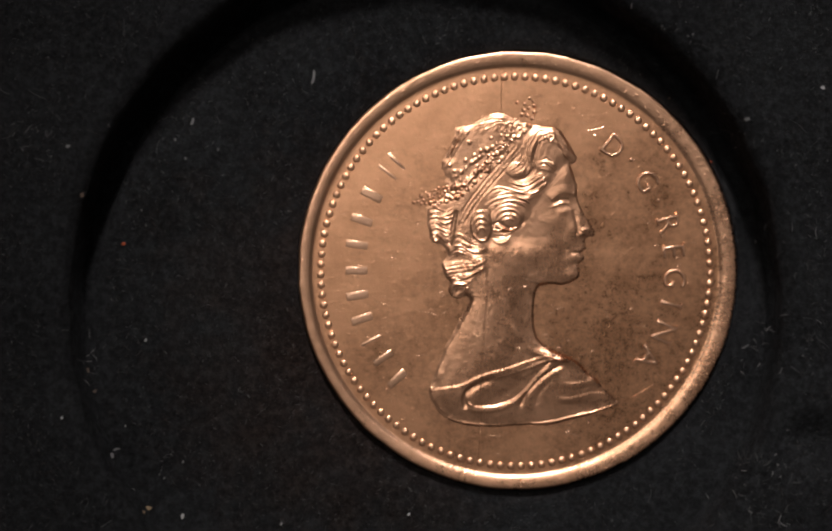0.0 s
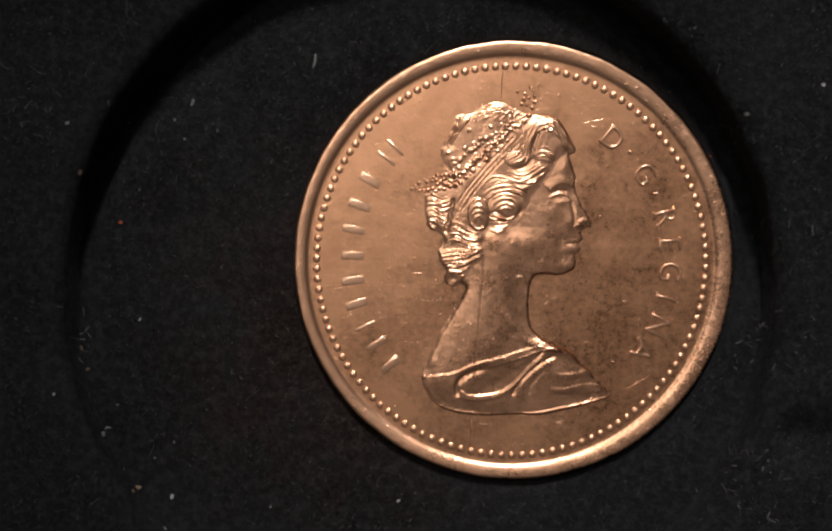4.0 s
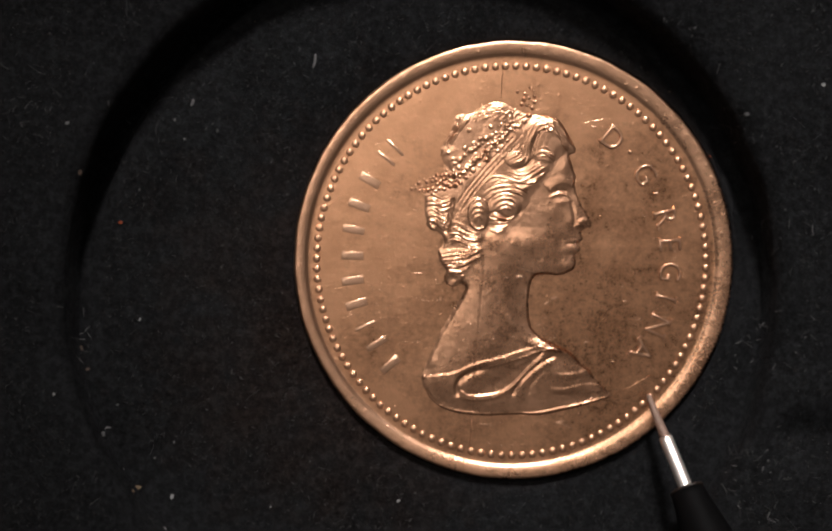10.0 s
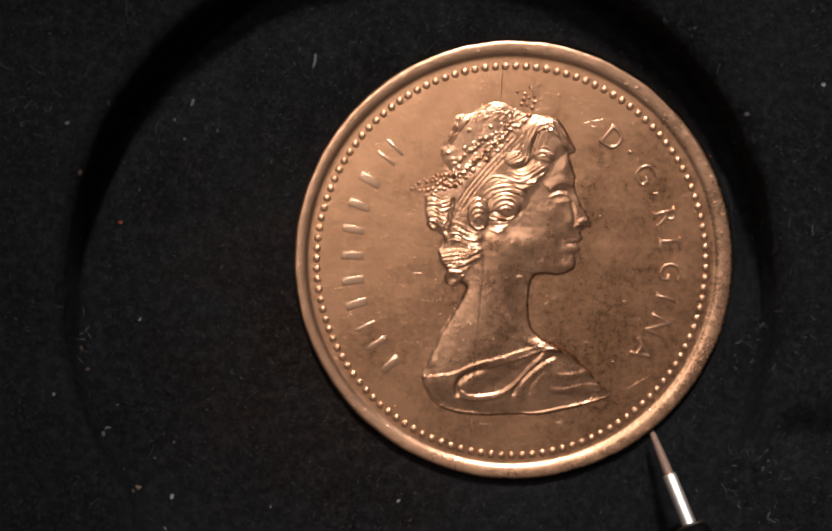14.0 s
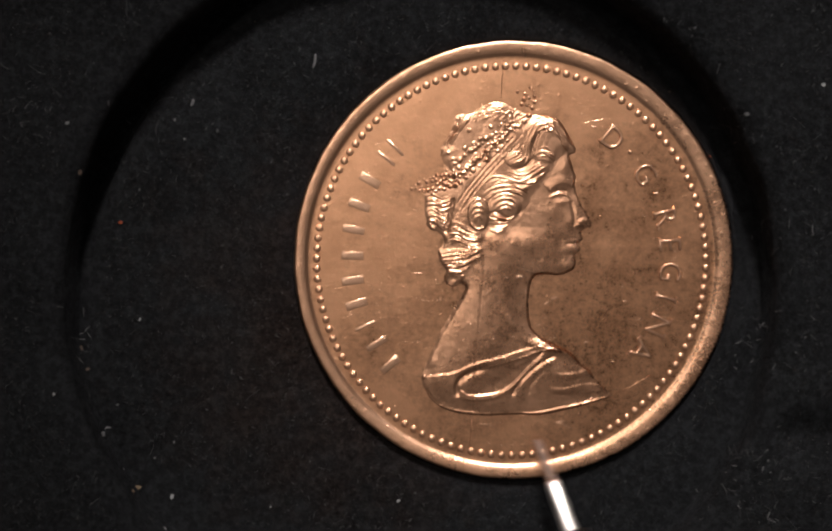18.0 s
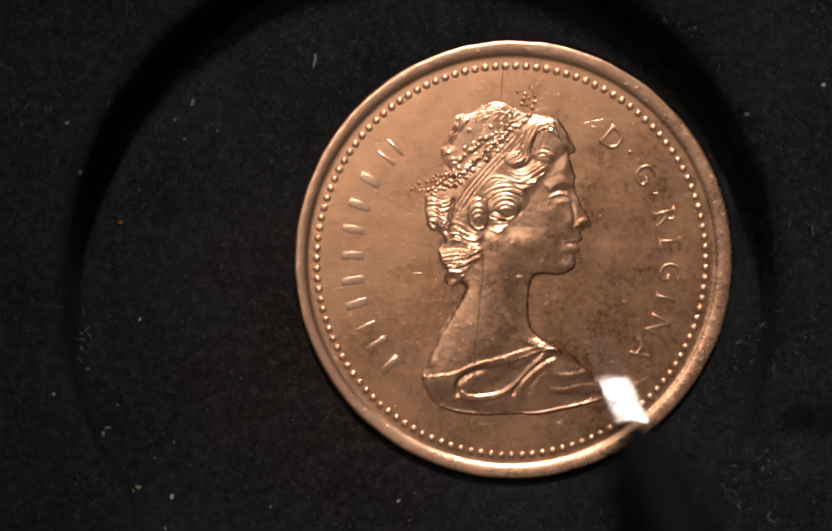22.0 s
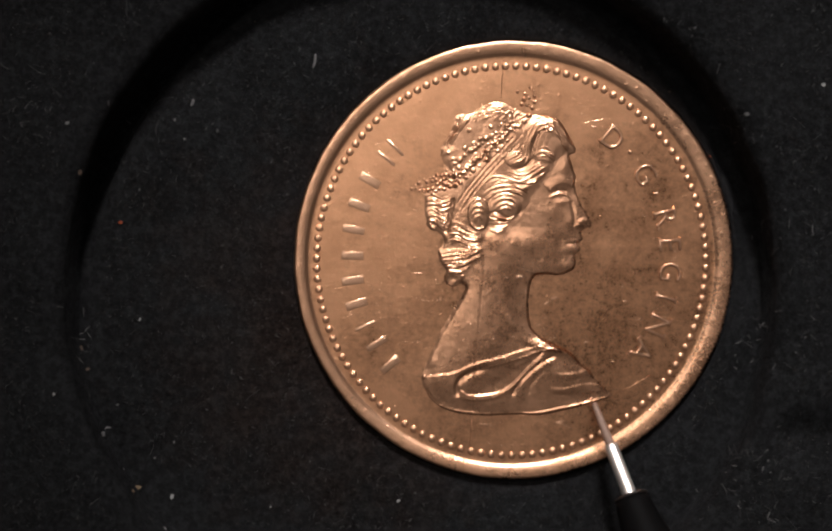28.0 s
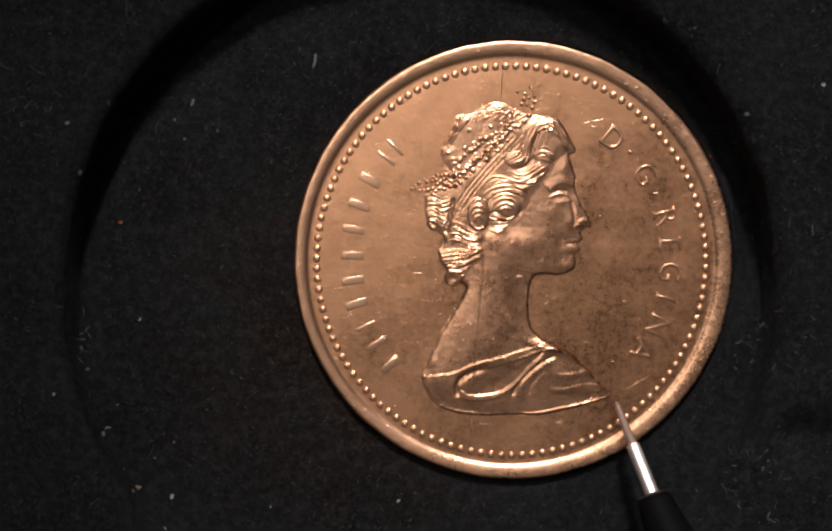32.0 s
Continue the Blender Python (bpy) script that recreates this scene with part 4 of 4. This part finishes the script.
for u, v, long, turn, fat, mat, label in (
        (591, 115, 28, 82, 2.2, LINT_GREY, "short pale fibre lying on black felt"),
        (196, 770, 74, 88, 0.9, LINT_DIM, "long thin grey hair-like fibre on black felt"),
        (362, 193, 14, 70, 2.4, LINT_GREY, "short pale fibre lying on black felt"),
        (455, 712, 10, -40, 1.4, LINT_DIM, "short grey fibre lying on black felt"),
        (515, 683, 9, -35, 1.3, LINT_DIM, "short grey fibre lying on black felt"),
        (390, 771, 9, -20, 1.3, LINT_DIM, "short grey fibre lying on black felt"),
        (326, 773, 10, 20, 1.3, LINT_DIM, "short grey fibre lying on black felt"),
        (1424, 684, 14, 70, 1.5, LINT_GREY, "short grey fibre lying on black felt"),
        (1458, 690, 16, 70, 0.9, LINT_DIM, "short grey fibre lying on black felt")):
    lint(u, v, long, turn, fat, mat, label)


def lint_fuzz():
    """Thin curled hairs caught in the nap, thicker in some places than others."""
    rnd = random.Random(31)
    verts, faces = [], []
    patches = [(405, 225, 70, 26), (345, 190, 30, 10), (1425, 640, 60, 16), (1415, 900, 60, 26), (1385, 860, 30, 10), (205, 770, 45, 18), (150, 640, 35, 10),
               (1400, 250, 40, 10), (1270, 40, 60, 12), (60, 210, 60, 14), (430, 420, 110, 22), (480, 620, 90, 16), (330, 820, 110, 22), (560, 880, 130, 20),
               (1330, 960, 90, 14), (1500, 420, 60, 10), (1530, 620, 40, 8), (40, 560, 60, 8), (420, 350, 120, 18), (250, 300, 60, 12), (800, 960, 150, 16)]
    for pu, pv, spread, count in patches:
        for _ in range(count * 2):
            u, v = pu + rnd.gauss(0, spread * 0.6), pv + rnd.gauss(0, spread * 0.6)
            if math.hypot(u - 970, v - 489.5) < 432:
                continue
            p = rest(u, v) + Vector((0, 0, 0.00003))
            long, fat = rnd.choice((4, 6, 8, 11, 16, 22)) / GRID, rnd.uniform(0.35, 0.7) / GRID
            a, bend = rnd.uniform(0, 6.3), rnd.uniform(-1.2, 1.2)
            base = len(verts)
            for k in range(6):
                d = Vector((math.cos(a), math.sin(a), 0))
                side = Vector((-d.y, d.x, 0)) * fat * (0.4 if k in (0, 5) else 1.0)
                verts += [p + side, p - side, p + Vector((0, 0, fat * 1.5))]
                a += bend / 5
                p = p + d * long / 5
            for k in range(5):
                for i in range(3):
                    j = (i + 1) % 3
                    faces.append((base + k * 3 + i, base + k * 3 + j, base + k * 3 + 3 + j, base + k * 3 + 3 + i))
    return tagged(new("lint_fuzz", mesh_from("lint_fuzz", verts, faces, FUZZ)), "thin curled pale hairs caught in black felt", "lint", kind="stuff")


lint_fuzz()


def motions():
    rows = [
        (0, 7.479, -18.349), (5.8, 7.479, -18.349), (6.2, 8.265, -13.634), (6.35, 8.377, -11.725), (6.5, 8.246, -10.129),
        (6.6, 7.948, -10.512), (6.7, 7.820, -12.257), (6.8, 7.054, -10.172), (6.9, 7.139, -8.809), (7, 8.118, -8.256),
        (7.1, 8.629, -7.490), (7.2, 8.544, -7.234), (7.3, 9.523, -6.723), (7.4, 10.374, -6.340), (7.5, 10.630, -5.830),
        (7.6, 10.459, -5.446), (7.7, 10.034, -5.063), (7.8, 9.736, -4.850), (7.9, 9.650, -5.063), (8, 9.545, -5.392),
        (8.4, 9.608, -5.532), (8.8, 9.906, -5.276), (9, 9.567, -5.415), (9.2, 9.523, -5.617), (9.6, 9.821, -5.617),
        (10, 9.906, -5.404), (10.4, 10.119, -5.404), (10.8, 9.480, -5.744), (11, 9.567, -5.954), (11.2, 9.480, -5.659),
        (11.6, 9.863, -6.723), (12, 9.906, -6.596), (12.4, 9.480, -6.000), (12.8, 10.246, -6.596), (13, 10.196, -6.717),
        (13.2, 10.161, -6.553), (13.5, 8.939, -6.044), (13.6, 8.757, -5.659), (13.8, 9.778, -6.042), (14, 10.076, -7.021),
        (14.2, 10.204, -7.064), (14.4, 10.417, -7.192), (14.5, 10.417, -7.192), (15.2, 10.623, -7.458), (15.8, 10.129, -6.403),
        (16.5, 9.736, -5.617), (16.6, 9.097, -6.127), (16.7, 8.544, -6.425), (16.8, 9.012, -6.213), (16.9, 9.267, -6.042),
        (17, 8.629, -6.298), (17.1, 7.650, -6.766), (17.2, 8.033, -6.553), (17.3, 8.969, -6.127), (17.4, 9.608, -5.617),
        (17.5, 9.438, -5.659), (17.6, 8.161, -6.213), (17.7, 6.245, -7.064), (17.8, 4.925, -7.362), (17.9, 4.372, -7.362),
        (18, 5.096, -7.319), (18.1, 7.054, -6.723), (18.2, 8.799, -5.617), (18.3, 9.736, -4.638), (18.4, 11.055, -3.105),
        (18.5, 11.013, -2.765), (18.6, 10.374, -3.658), (18.7, 9.097, -4.936), (18.8, 7.352, -6.042), (18.9, 5.138, -6.723),
        (19, 3.572, -6.942), (19.1, 4.372, -7.064), (19.2, 6.373, -7.064), (19.3, 7.565, -6.477), (19.4, 9.422, -5.527),
        (19.5, 9.854, -5.398), (19.6, 8.818, -5.829), (19.7, 7.824, -5.657), (19.8, 7.220, -6.045), (19.9, 5.233, -7.125),
        (20, 4.802, -7.298), (20.1, 3.679, -7.168), (20.2, -0.985, -7.384), (20.3, -1.417, -7.600), (20.4, -0.294, -7.730),
        (20.5, 4.499, -7.859), (20.6, 11.365, -5.829), (20.7, 13.352, -2.116), (20.8, 9.681, 0.994), (20.9, 1.995, -0.345),
        (21, -0.424, -2.159), (21.1, -0.035, -6.261), (21.2, 3.636, -9.802), (21.3, 6.788, -8.939), (21.4, 8.343, -7.643),
        (21.5, 8.688, -7.254), (21.6, 8.515, -7.211), (21.7, 8.429, -7.125), (21.8, 9.293, -6.564), (21.9, 10.113, -5.225),
        (22, 7.695, -2.807), (22.1, 1.606, -3.843), (22.2, -1.374, -7.298), (22.3, 0.051, -8.161), (22.4, 1.088, -8.334),
        (22.5, 2.161, -8.526), (22.6, 2.852, -8.131), (22.7, 3.444, -8.081), (22.8, 4.234, -7.785), (22.9, 4.629, -7.489),
        (23, 5.144, -7.166), (23.1, 5.863, -7.292), (23.2, 6.109, -7.539), (23.3, 6.208, -7.588), (23.4, 5.961, -7.785),
        (23.5, 5.369, -7.785), (23.6, 4.333, -7.884), (23.7, 2.556, -8.229), (23.8, 0.829, -8.229), (23.9, -0.553, -8.229),
        (24, -2.873, -6.897), (24.1, -6.031, -4.577), (24.2, -7.709, -3.245), (24.3, -7.759, -2.949), (24.4, -6.969, -1.123),
        (24.5, -5.044, -0.925), (24.6, -1.244, -2.110), (24.7, -1.688, -2.258), (24.8, -2.231, -2.653), (24.9, -1.836, -3.837),
        (25, -0.515, -6.223), (25.1, 1.372, -6.848), (25.2, 1.816, -6.502), (25.3, 4.629, -6.798), (25.4, 8.330, -5.614),
        (25.5, 10.502, -3.936), (25.7, 13.093, -1.508), (26.2, 12.756, -0.385), (26.7, 11.858, 1.412), (27.1, 11.072, 3.545),
        (27.3, 9.724, 3.545), (27.4, 7.816, 1.748), (27.5, 5.418, -0.925), (27.6, 2.499, -4.084), (27.7, 3.606, -6.809),
        (27.8, 6.415, -6.894), (27.9, 7.522, -5.957), (28, 7.569, -5.729), (28.1, 7.565, -5.957), (28.2, 7.565, -6.042),
        (28.3, 7.607, -6.127), (28.5, 8.373, -6.255), (28.7, 8.629, -6.085), (28.9, 8.416, -5.957), (29.1, 8.416, -5.957),
        (29.3, 8.544, -6.127), (29.5, 8.237, -6.520), (29.6, 8.246, -6.596), (29.7, 8.727, -6.470), (29.8, 9.461, -6.224), (29.9, 9.690, -5.725),
        (30, 9.575, -5.839), (30.1, 8.475, -6.687), (30.2, 8.406, -6.642), (30.3, 8.727, -6.389), (30.4, 9.174, -6.046),
        (30.5, 8.773, -6.344), (30.6, 8.613, -6.596),
        (30.7, 8.671, -6.468), (30.9, 8.714, -6.596), (31, 8.586, -6.468), (31.1, 8.586, -6.213),
        (31.2, 7.607, -4.893), (31.3, 7.054, -4.084), (31.4, 6.288, -3.999), (31.5, 5.606, -3.658), (31.6, 5.777, -3.658),
        (31.7, 6.202, -3.871), (31.8, 7.181, -5.106), (31.9, 8.161, -5.617), (32, 8.512, -5.729),
    ]
    walk(PENCIL, [(t, pose((x + 0.12) * MM, (y - 0.20) * MM, TIPZ * MM, 0, 90 - LEAN, TURN)) for t, x, y in rows])


TIPZ, LEAN, TURN = 1.7, 25.0, -71.0
motions()
